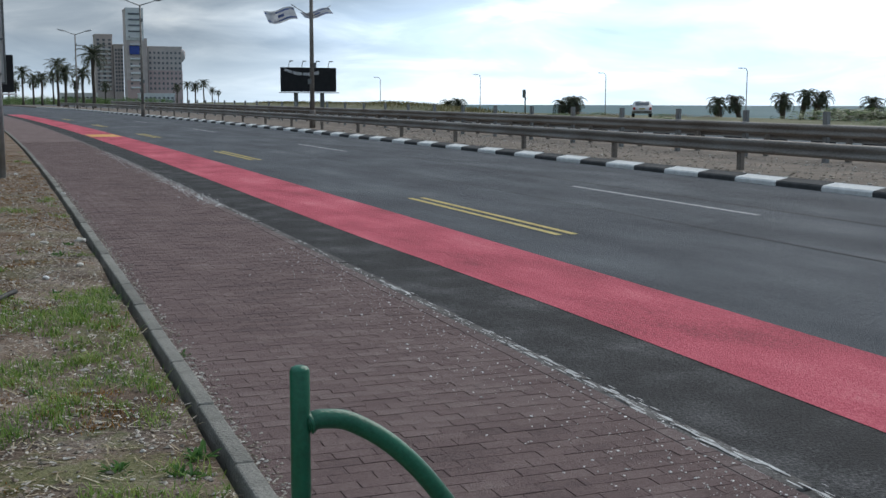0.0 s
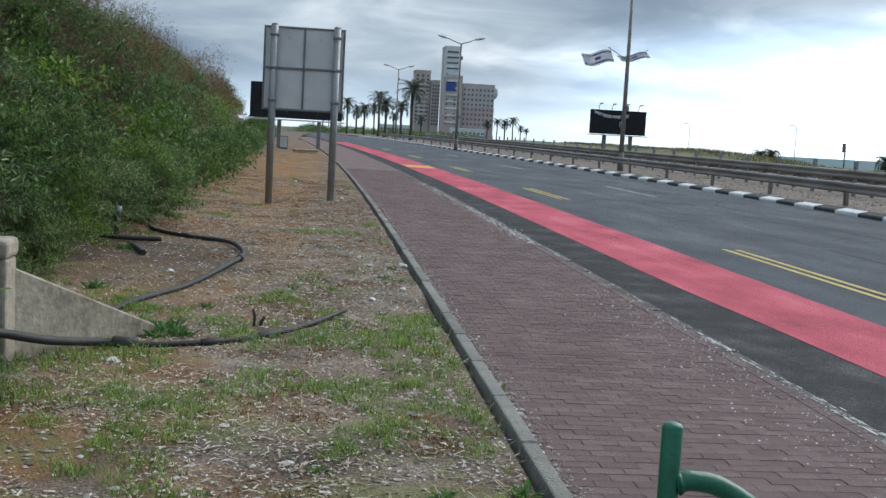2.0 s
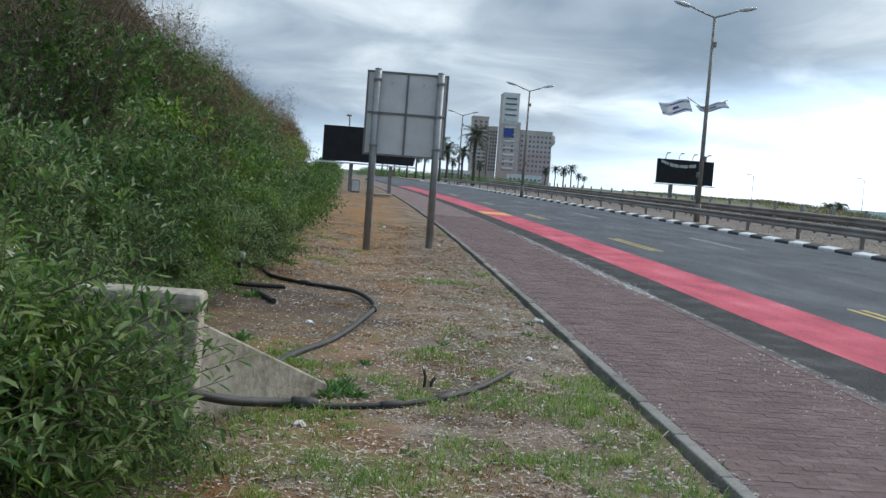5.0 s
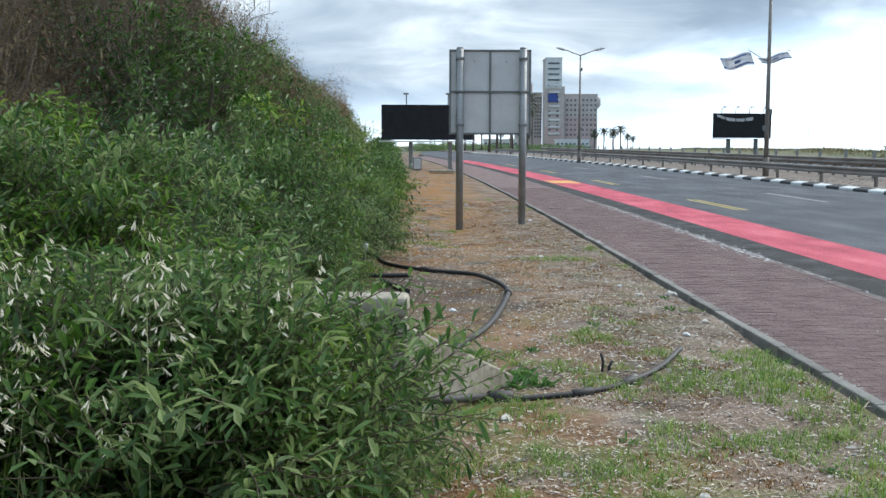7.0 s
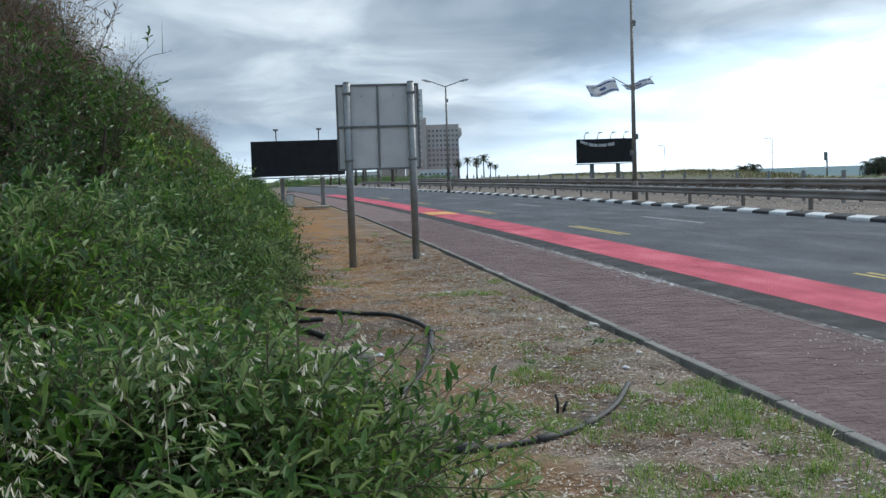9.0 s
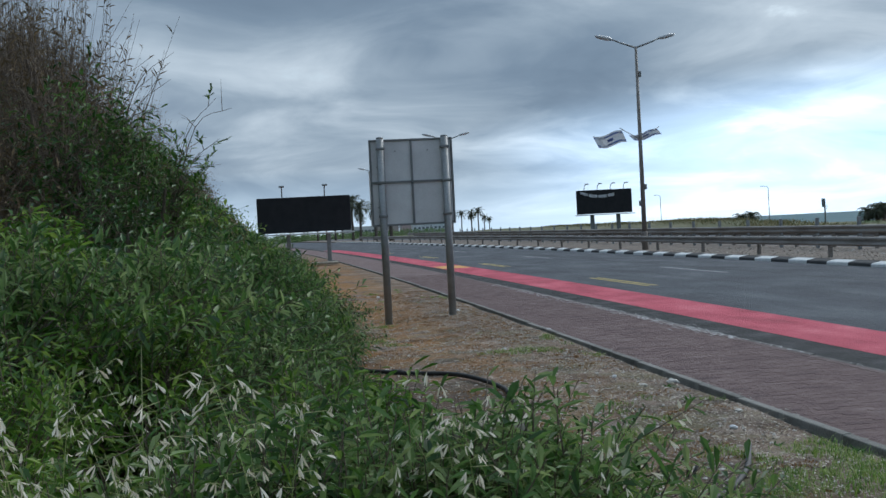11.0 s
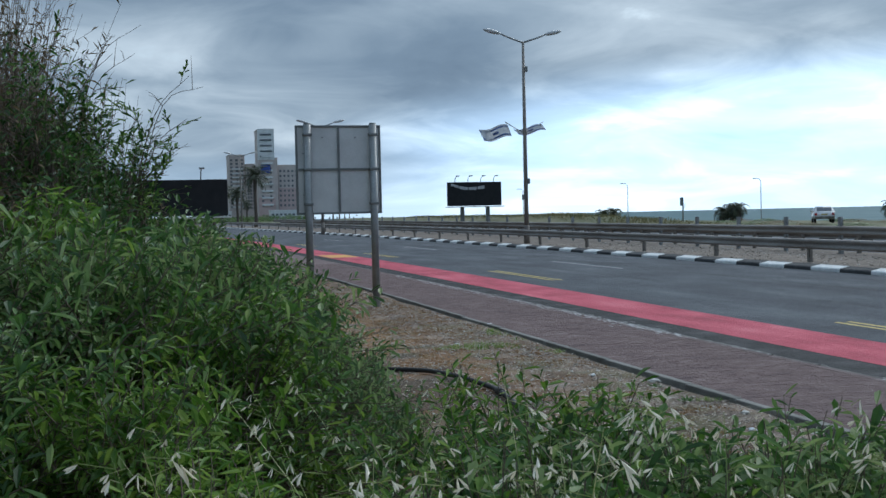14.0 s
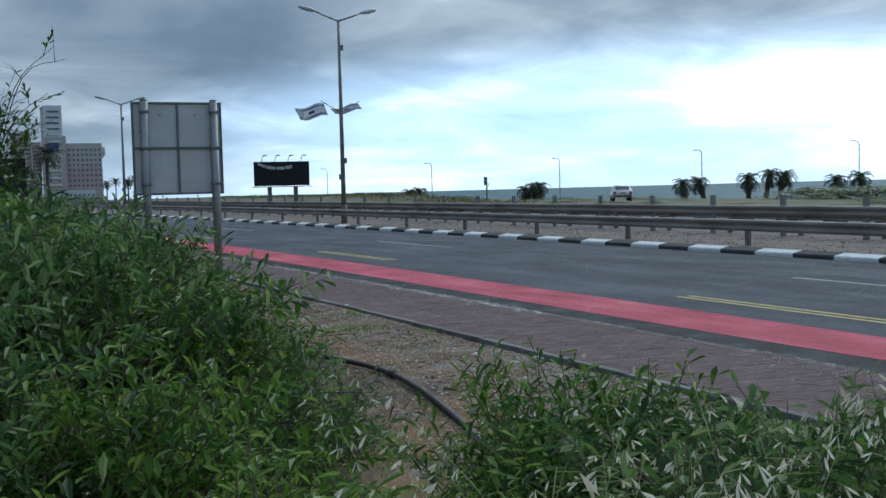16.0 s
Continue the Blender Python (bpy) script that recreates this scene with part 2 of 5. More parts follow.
M = {
    "asphalt": material("asphalt", [(0.34, (0.038, 0.043, 0.052)), (0.47, (0.066, 0.074, 0.086)), (0.57, (0.092, 0.101, 0.114)), (0.68, (0.16, 0.168, 0.18))], 0.8, 85, 0.88, 1.0, bump_scale=120, stretch=(1, 0.35, 1)),
    "asphalt_new": material("asphalt_new", [(0.38, (0.005, 0.006, 0.007)), (0.5, (0.014, 0.015, 0.017)), (0.6, (0.05, 0.051, 0.053)), (0.7, (0.12, 0.12, 0.12))], 1.6, 45, 0.85, 1.0, bump_scale=60),
    "red_paint": material("red_paint", [(0.34, (0.24, 0.033, 0.050)), (0.46, (0.46, 0.066, 0.10)), (0.56, (0.56, 0.092, 0.135)), (0.68, (0.66, 0.21, 0.24))], 1.4, 70, 0.85, 0.9, bump_scale=110, stretch=(1, 0.4, 1)),
    "red_worn": material("red_worn", [(0.4, (0.46, 0.08, 0.10)), (0.52, (0.55, 0.14, 0.155)), (0.64, (0.68, 0.30, 0.30))], 5.0, 70, 0.8, 0.8, bump_scale=110),
    "yellow_paint": material("yellow_paint", two((0.34, 0.26, 0.06), (0.60, 0.48, 0.15)), 5, 60, 0.7, 0.3),
    "orange_paint": material("orange_paint", two((0.55, 0.24, 0.06), (0.75, 0.45, 0.12)), 5, 60, 0.7, 0.3),
    "white_line": material("white_line", two((0.22, 0.23, 0.24), (0.5, 0.5, 0.5)), 9, 60, 0.8, 0.3),
    "lime": material("lime_stain", two((0.3, 0.3, 0.3), (0.75, 0.75, 0.73)), 9, 50, 0.9, 0.4),
    "brick": material("paver", [(0.22, (0.10, 0.066, 0.063)), (0.45, (0.15, 0.099, 0.094)), (0.6, (0.185, 0.13, 0.122)), (0.8, (0.27, 0.215, 0.20))], 2.2, 55, 0.9, 0.8, island=0.2, rand=0.2, bump_scale=120),
    "joint": material("joint_sand", two((0.13, 0.097, 0.09), (0.21, 0.165, 0.155)), 2.5, 60, 0.95, 0.4),
    "kerb": material("kerb_concrete", two((0.115, 0.11, 0.096), (0.285, 0.275, 0.245)), 3, 50, 0.9, 0.7, rand=0.15),
    "kerb_low": material("worn_kerb", [(0.34, (0.06, 0.055, 0.052)), (0.5, (0.11, 0.103, 0.098)), (0.66, (0.21, 0.205, 0.2))], 3, 50, 0.9, 0.7, rand=0.2),
    "concrete": material("old_concrete", [(0.30, (0.127, 0.108, 0.077)), (0.42, (0.244, 0.215, 0.163)), (0.54, (0.350, 0.315, 0.251)), (0.70, (0.456, 0.415, 0.339))], 1.7, 17, 0.9, 0.45, bump_scale=28),
    "kerb_white": material("kerb_white", two((0.58, 0.58, 0.56), (0.86, 0.86, 0.84)), 5, 50, 0.7, 0.3),
    "kerb_black": material("kerb_black", two((0.03, 0.031, 0.032), (0.085, 0.085, 0.085)), 5, 50, 0.8, 0.4),
    "moss": material("dry_moss", two((0.19, 0.085, 0.024), (0.38, 0.20, 0.06)), 5, 60, 0.95, 0.8, island=0.3),
    "bank_soil": material("bank_soil", two((0.05, 0.05, 0.022), (0.13, 0.11, 0.06)), 1.5, 20, 0.95, 0.8),
    "median_soil": material("median_soil", two((0.10, 0.085, 0.07), (0.26, 0.21, 0.17)), 1.5, 30, 0.95, 0.8),
    "field": material("field", [(0.35, (0.06, 0.075, 0.03)), (0.5, (0.11, 0.115, 0.055)), (0.65, (0.19, 0.165, 0.10))], 0.25, 6, 0.95, 0.6, stretch=(1, 0.4, 1)),
    "sea": material("sea", two((0.05, 0.115, 0.13), (0.09, 0.165, 0.18)), 0.02, 0.3, 0.7, 0.2, bump_scale=0.5, stretch=(1, 0.3, 1), spec=0.12),
    "steel": material("galvanised_steel", two((0.20, 0.21, 0.21), (0.36, 0.37, 0.37)), 4, 50, 0.5, 0.15, metal=0.55),
    "steel_rust": material("weathered_steel", [(0.32, (0.14, 0.11, 0.09)), (0.5, (0.25, 0.225, 0.20)), (0.7, (0.36, 0.345, 0.325))], 1.6, 40, 0.65, 0.3, metal=0.3, stretch=(1, 0.3, 1)),
    "panel": material("sign_back", two((0.52, 0.53, 0.53), (0.68, 0.69, 0.69)), 2.5, 50, 0.55, 0.1, metal=0.15),
    "frame": material("sign_frame", two((0.14, 0.15, 0.15), (0.24, 0.25, 0.25)), 6, 50, 0.5, 0.15, metal=0.5),
    "black": material("black_board", two((0.008, 0.009, 0.011), (0.022, 0.023, 0.026)), 2, 20, 0.8, 0.4),
    "banner": material("torn_banner", two((0.3, 0.3, 0.32), (0.6, 0.6, 0.62)), 3, 20, 0.8, 0.2),
    "green_paint": material("green_paint", two((0.004, 0.085, 0.045), (0.012, 0.15, 0.082)), 9, 90, 0.34, 0.12, spec=0.5),
    "hose": material("black_hose", two((0.012, 0.012, 0.013), (0.04, 0.038, 0.036)), 12, 60, 0.6, 0.2),
    "litter": material("litter", two((0.6, 0.6, 0.6), (0.85, 0.85, 0.85)), 9, 60, 0.7, 0.2),
    "stone": material("pebble", [(0.25, (0.16, 0.13, 0.10)), (0.5, (0.33, 0.29, 0.24)), (0.75, (0.58, 0.55, 0.50))], 9, 60, 0.9, 0.3, island=0.5),
    "shell": material("shell_chip", two((0.55, 0.52, 0.48), (0.9, 0.88, 0.85)), 9, 60, 0.8, 0.2, island=0.4),
    "straw": material("straw", [(0.25, (0.22, 0.16, 0.09)), (0.5, (0.40, 0.33, 0.21)), (0.75, (0.58, 0.52, 0.38))], 9, 40, 0.8, 0.1, island=0.5, leaf=0.2),
    "mulch": material("wood_chips", [(0.10, (0.06, 0.042, 0.03)), (0.28, (0.23, 0.178, 0.135)), (0.5, (0.39, 0.325, 0.26)), (0.8, (0.60, 0.545, 0.47))], 9, 50, 0.9, 0.2, island=0.85),
    "grey_paver": material("edge_paver", [(0.3, (0.10, 0.069, 0.066)), (0.5, (0.15, 0.105, 0.1)), (0.7, (0.21, 0.165, 0.155))], 3, 55, 0.9, 0.7, island=0.2, bump_scale=120),
    "tall_grass": material("field_grass", [(0.25, (0.07, 0.085, 0.03)), (0.5, (0.16, 0.15, 0.07)), (0.75, (0.33, 0.28, 0.16))], 0.4, 10, 0.8, 0.0, island=0.4, leaf=0.3),
    "petal": material("yellow_petal", two((0.6, 0.42, 0.02), (0.8, 0.6, 0.06)), 9, 40, 0.6, 0.0, leaf=0.2),
    "grass": material("verge_grass", [(0.25, (0.07, 0.16, 0.02)), (0.5, (0.17, 0.30, 0.045)), (0.75, (0.36, 0.42, 0.12))], 3, 20, 0.6, 0.0, island=0.5, leaf=0.35),
    "weed": material("weed_leaf", two((0.06, 0.15, 0.04), (0.14, 0.27, 0.07)), 6, 20, 0.55, 0.0, island=0.4, leaf=0.35),
    "leaf": material("shrub_leaf", [(0.2, (0.020, 0.059, 0.011)), (0.5, (0.057, 0.140, 0.025)), (0.8, (0.166, 0.262, 0.068))], 2.5, 25, 0.38, 0.0, island=0.7, rand=0.25, leaf=0.32),
    "leaf_near": material("broad_leaf", [(0.15, (0.031, 0.070, 0.018)), (0.38, (0.074, 0.155, 0.036)), (0.6, (0.135, 0.228, 0.064)), (0.85, (0.28, 0.355, 0.14))], 2.5, 25, 0.42, 0.0, island=0.75, rand=0.25, leaf=0.45, spec=0.35),
    "leaf_grey": material("grey_leaf", [(0.2, (0.048, 0.099, 0.034)), (0.5, (0.126, 0.212, 0.076)), (0.8, (0.298, 0.386, 0.166))], 2.5, 25, 0.42, 0.0, island=0.65, rand=0.25, leaf=0.40),
    "leaf_dry": material("dry_leaf", [(0.2, (0.087, 0.065, 0.031)), (0.5, (0.174, 0.126, 0.065)), (0.8, (0.290, 0.211, 0.122))], 2.5, 25, 0.7, 0.0, island=0.5, rand=0.3, leaf=0.22),
    "leaf_lime": material("lime_leaf", [(0.2, (0.043, 0.104, 0.012)), (0.5, (0.102, 0.203, 0.026)), (0.8, (0.256, 0.359, 0.069))], 2.5, 25, 0.42, 0.0, island=0.65, rand=0.3, leaf=0.42),
    "twig": material("twig", two((0.07, 0.055, 0.04), (0.18, 0.14, 0.105)), 9, 60, 0.85, 0.3),
    "oat": material("oat_husk", two((0.66, 0.60, 0.45), (0.90, 0.85, 0.72)), 9, 40, 0.7, 0.0, island=0.4, leaf=0.3),
    "stem": material("grass_stem", two((0.20, 0.26, 0.07), (0.44, 0.44, 0.22)), 9, 40, 0.6, 0.0, island=0.5, leaf=0.2),
    "palm_leaf": material("palm_frond", two((0.035, 0.048, 0.03), (0.10, 0.11, 0.065)), 3, 20, 0.7, 0.0, island=0.4, leaf=0.2),
    "palm_trunk": material("palm_trunk", two((0.05, 0.042, 0.034), (0.13, 0.11, 0.09)), 4, 30, 0.9, 0.8),
    # hotel and tower wall colours are lightened to stand in for distance haze
    "wall_pink": material("hotel_wall", two((0.46, 0.33, 0.31), (0.56, 0.43, 0.41)), 0.2, 4, 0.85, 0.1),
    "wall_grey": material("tower_wall", two((0.46, 0.395, 0.375), (0.60, 0.53, 0.50)), 0.2, 4, 0.85, 0.1),
    "wall_white": material("white_wall", two((0.55, 0.55, 0.55), (0.75, 0.75, 0.75)), 0.3, 4, 0.8, 0.1),
    "glass_dark": material("window_glass", two((0.09, 0.10, 0.12), (0.17, 0.18, 0.20)), 0.4, 4, 0.3, 0.0, rand=0.4),
    "blue_sign": material("blue_emblem", two((0.03, 0.06, 0.25), (0.06, 0.1, 0.36)), 1, 5, 0.6, 0.0),
    "car_white": material("car_paint", two((0.62, 0.62, 0.62), (0.72, 0.72, 0.72)), 2, 20, 0.25, 0.0),
    "rubber": material("rubber", two((0.012, 0.012, 0.012), (0.03, 0.03, 0.03)), 9, 60, 0.8, 0.2),
    "lamp_red": material("tail_lamp", two((0.35, 0.02, 0.02), (0.5, 0.04, 0.03)), 5, 30, 0.3, 0.0),
    "flag_white": material("flag_white", two((0.55, 0.57, 0.6), (0.75, 0.76, 0.78)), 5, 60, 0.8, 0.1, leaf=0.35),
    "flag_blue": material("flag_blue", two((0.13, 0.19, 0.42), (0.2, 0.27, 0.52)), 5, 60, 0.8, 0.1, leaf=0.3),
    "lamp_glass": material("lamp_cover", two((0.5, 0.5, 0.5), (0.65, 0.65, 0.65)), 5, 60, 0.3, 0.0),
}
M["soil"] = verge_material()


# ---------------------------------------------------------------- building helpers
def thing(name, label, category, group="", kind="", at=(0, 0, 0), rz=0.0):
    e = new(name)
    e.empty_display_size = 0.2
    e.matrix_world = pose(*at, 0, 0, rz)
    return tagged(e, label, category, group, kind)


def part(name, bm, mat, parent=None, label="", smooth=False):
    me = bpy.data.meshes.new(name)
    if smooth:
        for f in bm.faces:
            f.smooth = True
    bm.to_mesh(me)
    bm.free()
    for m in mat if isinstance(mat, (list, tuple)) else [mat]:
        me.materials.append(M[m])
    ob = new(name, me)
    if parent is not None:
        ob.parent = parent
    if label:
        ob["label"] = label
    return ob


def raw(name, verts, faces, mat, parent=None, label="", smooth=False):
    me = bpy.data.meshes.new(name)
    me.from_pydata(verts, [], faces)
    me.materials.append(M[mat])
    if smooth:
        me.polygons.foreach_set("use_smooth", [True] * len(me.polygons))
    ob = new(name, me)
    if parent is not None:
        ob.parent = parent
    if label:
        ob["label"] = label
    return ob


def box(bm, lo, hi, bevel=0.0, turn=None):
    r = bmesh.ops.create_cube(bm, size=1.0)
    vs = r["verts"]
    c = [(a + b) / 2 for a, b in zip(lo, hi)]
    d = [b - a for a, b in zip(lo, hi)]
    m = Matrix.Translation(c) @ (turn or Matrix()) @ Matrix.Diagonal((*d, 1))
    bmesh.ops.transform(bm, matrix=m, verts=vs)
    if bevel:
        es = list({e for v in vs for e in v.link_edges})
        bmesh.ops.bevel(bm, geom=es, offset=bevel, segments=2, affect="EDGES", profile=0.5)
    return bm


def boxed(lo, hi, bevel=0.0, turn=None):
    return box(bmesh.new(), lo, hi, bevel, turn)


def tube(bm, pts, radii, sides=8, cap=True):
    """A tapered tube along points."""
    pts = [Vector(p) for p in pts]
    if isinstance(radii, (int, float)):
        radii = [radii] * len(pts)
    rings, ref = [], None
    for i, p in enumerate(pts):
        d = (pts[min(i + 1, len(pts) - 1)] - pts[max(i - 1, 0)]).normalized()
        if ref is None:
            ref = d.orthogonal().normalized()
        ref = (ref - d * ref.dot(d)).normalized()
        other = d.cross(ref)
        rings.append([bm.verts.new(p + radii[i] * (math.cos(a) * ref + math.sin(a) * other)) for a in (2 * math.pi * k / sides for k in range(sides))])
    for a, b in zip(rings, rings[1:]):
        for k in range(sides):
            f = bm.faces.new((a[k], a[(k + 1) % sides], b[(k + 1) % sides], b[k]))
            f.smooth = True
    if cap:
        bm.faces.new(rings[0][::-1])
        bm.faces.new(rings[-1])
    return bm


def tubed(pts, radii, sides=8, cap=True):
    return tube(bmesh.new(), pts, radii, sides, cap)


def curve_points(pts, n=8):
    """Catmull-Rom through points."""
    p = [Vector(q) for q in pts]
    p = [2 * p[0] - p[1]] + p + [2 * p[-1] - p[-2]]
    out = []
    for i in range(1, len(p) - 2):
        for k in range(n):
            t = k / n
            a, b, c, d = p[i - 1], p[i], p[i + 1], p[i + 2]
            out.append(0.5 * (2 * b + (c - a) * t + (2 * a - 5 * b + 4 * c - d) * t * t + (3 * b - a - 3 * c + d) * t ** 3))
    return out + [p[-2]]


def smooth_step(a, b, x):
    t = min(1.0, max(0.0, (x - a) / (b - a)))
    return t * t * (3 - 2 * t)


# ---------------------------------------------------------------- the lie of the land
def bend(y):
    """How far the road has swung sideways at y."""
    y = max(0.0, y)
    return -0.00034 * y * y if y < 110 else -4.114 - 0.0748 * (y - 110)


def rise(y):
    return 0.004 * min(y, 150.0)


def foot(y):
    """Where the bank's foot runs."""
    near = -5.6 + 2.7 * smooth_step(3.0, 9.0, y)
    return near - 0.02 * max(0.0, y - 20) + 0.5 * bend(y)


def bank(x, y):
    """The ground's height on the landward side."""
    d = foot(y) - x
    base = rise(y) + 0.13 + 0.03 * noise.noise((x * 0.7, y * 0.7, 0.0))
    if d <= 0:
        hollow = 0.13 * math.exp(-((x + 1.6) / 0.6) ** 2 - ((y - 23.2) / 4.0) ** 2)
        return base - 0.02 * smooth_step(0.3, 0.85, x - bend(y)) - hollow
    top = 4.5 * smooth_step(2, 30, y) * (1 - 0.5 * smooth_step(90, 200, y)) + 0.7
    h = top * smooth_step(0.0, 7.5, d) + 0.25 * noise.noise((x * 0.35, y * 0.35, 3.0)) * smooth_step(0, 2, d)
    return base + h


def strip(name, x0, x1, z0, z1, ys, mat, parent=None, label="", lift=0.0, skirt=0.0):
    """A band along the road from x0 to x1 (offsets that follow its bend)."""
    v, f = [], []
    for y in ys:
        b, r = bend(y), rise(y) + lift
        v += [(x0 + b, y, z0 + r), (x1 + b, y, z1 + r)]
    n = len(ys)
    f = [(2 * i, 2 * i + 1, 2 * i + 3, 2 * i + 2) for i in range(n - 1)]
    if skirt:
        k = len(v)
        for y in ys:
            b, r = bend(y), rise(y) + lift
            v += [(x0 + b, y, z0 + r - skirt), (x1 + b, y, z1 + r - skirt)]
        for i in range(n - 1):
            f += [(2 * i, 2 * i + 2, k + 2 * i + 2, k + 2 * i), (2 * i + 1, k + 2 * i + 1, k + 2 * i + 3, 2 * i + 3)]
        f += [(0, k, k + 1, 1), (2 * n - 2, 2 * n - 1, k + 2 * n - 1, k + 2 * n - 2)]
    return raw(name, v, f, mat, parent, label)


LONG = [-30 + 2.5 * i for i in range(40)] + [70 + 5 * i for i in range(60)]


# ---------------------------------------------------------------- ground, road, pavement, sea
def mound(x, y):
    """A low grassy swell beyond the second carriageway."""
    return 1.25 * smooth_step(58, 105, y) * (1 - smooth_step(200, 280, y)) * smooth_step(30, 34, x) * (1 - smooth_step(37, 45, x))


def make_ground():
    xs = [-3500, -600, -150, -60] + [-40 + 4 * i for i in range(6)] + [-18 + 1.0 * i for i in range(8)] + [-10 + 0.35 * i for i in range(31)] + [0.66, 0.80, 0.85, 3.3, 14.0, 29.0, 31.0, 34.0, 37.0, 41.0, 45.0, 68.0, 74.0, 110.0, 260.0]
    ys = [-2500, -400, -60, -20] + [-10 + 1.0 * i for i in range(10)] + [0.4 * i for i in range(70)] + [28 + 1.5 * i for i in range(40)] + [90 + 6 * i for i in range(25)] + [300, 700, 1500, 4400]
    v, f = [], []
    for y in ys:
        for x in xs:
            sway = bend(min(y, 200.0)) * smooth_step(-4.0, 0.6, x) * (1 if x < 32 else 0) if y > 0 else 0.0
            if x >= 0.85:
                z = rise(y) - 0.25 if x < 30 else (0.3 + mound(x, y) if x < 69 else (-4.5 if x < 75 else -14.0))
                if y > 300 and x < 69:
                    z = 0.3 if x > 30 else 0.0
            else:
                z = bank(x + sway, y) if -20 <= y < 260 else 0.3
            v.append((x + sway, y, z))
    w = len(xs)
    for j in range(len(ys) - 1):
        for i in range(w - 1):
            f.append((j * w + i, j * w + i + 1, (j + 1) * w + i + 1, (j + 1) * w + i))
    ob = raw("ground", v, f, "soil", None, "", True)
    ob.data.materials.append(M["bank_soil"])
    ob.data.materials.append(M["field"])
    for p in ob.data.polygons:
        c = p.center
        p.material_index = 2 if c.x > 14 or c.y > 170 or c.x < -25 else (1 if c.x < foot(c.y) - 0.6 + 0.9 * noise.noise((c.x * 0.9, c.y * 0.9, 5.0)) else 0)
    tagged(ob, "stony soil verge rising to an overgrown bank, field beyond", "ground", kind="structure")


make_ground()
sea = raw("water", [(60, -4400, -10), (4600, -4400, -10), (4600, 4700, -10), (60, 4700, -10)], [(0, 1, 2, 3)], "sea")
tagged(sea, "grey-green sea reaching the horizon", "sea", kind="structure")

road = tagged(strip("road", 3.16, 14.72, 0.0, 0.0, LONG, "asphalt", skirt=0.3), "worn grey asphalt carriageway with painted lines", "road", kind="structure")
strip("new_asphalt", 3.16, 4.3, 0.004, 0.004, LONG, "asphalt_new", road, "dark fresh asphalt strip")
lane_y = [y for y in LONG if y < 112]
lane = raw("red_lane", [(x + bend(y), y, 0.008 + rise(y)) for y in lane_y for x in (4.09 + 0.14 * smooth_step(14, 7, y), 5.5)], [(2 * i, 2 * i + 1, 2 * i + 3, 2 * i + 2) for i in range(len(lane_y) - 1)], "red_paint", road, "red painted cycle lane")
strip("orange_mark", 4.15, 5.42, 0.016, 0.016, [49.3, 50.8, 52.3], "orange_paint", road)
for y0, y1 in ((-6, 0.3), (12.0, 17.6), (30.1, 35.6), (48.0, 53.5), (66, 71.5), (84, 89.5)):
    for dx in (6.54, 6.77):
        strip("yellow_dash", dx, dx + 0.1, 0.006, 0.006, [y0, (y0 + y1) / 2, y1], "yellow_paint", road)
for y0 in (-8.0, 13.2, 34.2, 55.0, 76.0):
    strip("white_dash", 10.55, 10.66, 0.006, 0.006, [y0, y0 + 3, y0 + 5.9], "white_line", road)
strip("seam", 11.3, 11.35, 0.004, 0.004, LONG, "asphalt_new", road)
strip("seam", 8.8, 8.83, 0.004, 0.004, LONG, "asphalt_new", road)
road2 = tagged(strip("road", 21.2, 29.0, 0.12, 0.12, LONG, "asphalt", skirt=0.4), "grey asphalt carriageway beyond the median", "road", kind="structure")

median = tagged(strip("median", 14.92, 21.2, 0.13, 0.13, LONG, "median_soil", skirt=0.4), "bare stony earth median between the carriageways", "median", kind="structure")

PATH_Y = [y for y in LONG if -6 <= y <= 130]
pavement = tagged(strip("pavement", 0.93, 3.04, 0.0985, 0.0985, PATH_Y, "joint", skirt=0.25), "reddish-brown brick paved footpath, joints gritty", "footpath", kind="structure")
verge_kerb = tagged(new("kerb"), "narrow grey concrete edging between path and verge", "kerb", kind="structure")
road_kerb = tagged(new("kerb"), "flush grey concrete kerb, chipped and limed", "kerb", kind="structure")
median_kerb = tagged(new("kerb"), "black and white painted concrete kerb", "kerb", kind="structure")
far_kerb = tagged(new("kerb"), "black and white painted kerb beyond the far carriageway", "kerb", kind="structure")


def kerb_stone_mesh(w, step, slant):
    """A kerb stone, top at zero; slant: how far its road face leans back and its top falls towards the road."""
    if not slant:
        return boxed((-w / 2, 0.004, -0.35), (w / 2, step - 0.004, 0.0), 0.012)
    bm = bmesh.new()
    prof = [(-w / 2, -0.35), (-w / 2, -slant), (-w / 2 + 0.03, -slant + 0.035), (w / 2 - 0.05, -0.01), (w / 2 - 0.02, 0.0), (w / 2, -0.02), (w / 2, -0.35)]
    ends = [[bm.verts.new((x, y, z)) for x, z in prof] for y in (0.005, step - 0.005)]
    for i in range(len(prof) - 1):
        bm.faces.new((ends[0][i], ends[0][i + 1], ends[1][i + 1], ends[1][i]))
    bm.faces.new(ends[0][::-1])
    bm.faces.new(ends[1])
    bmesh.ops.recalc_face_normals(bm, faces=bm.faces)
    return bm


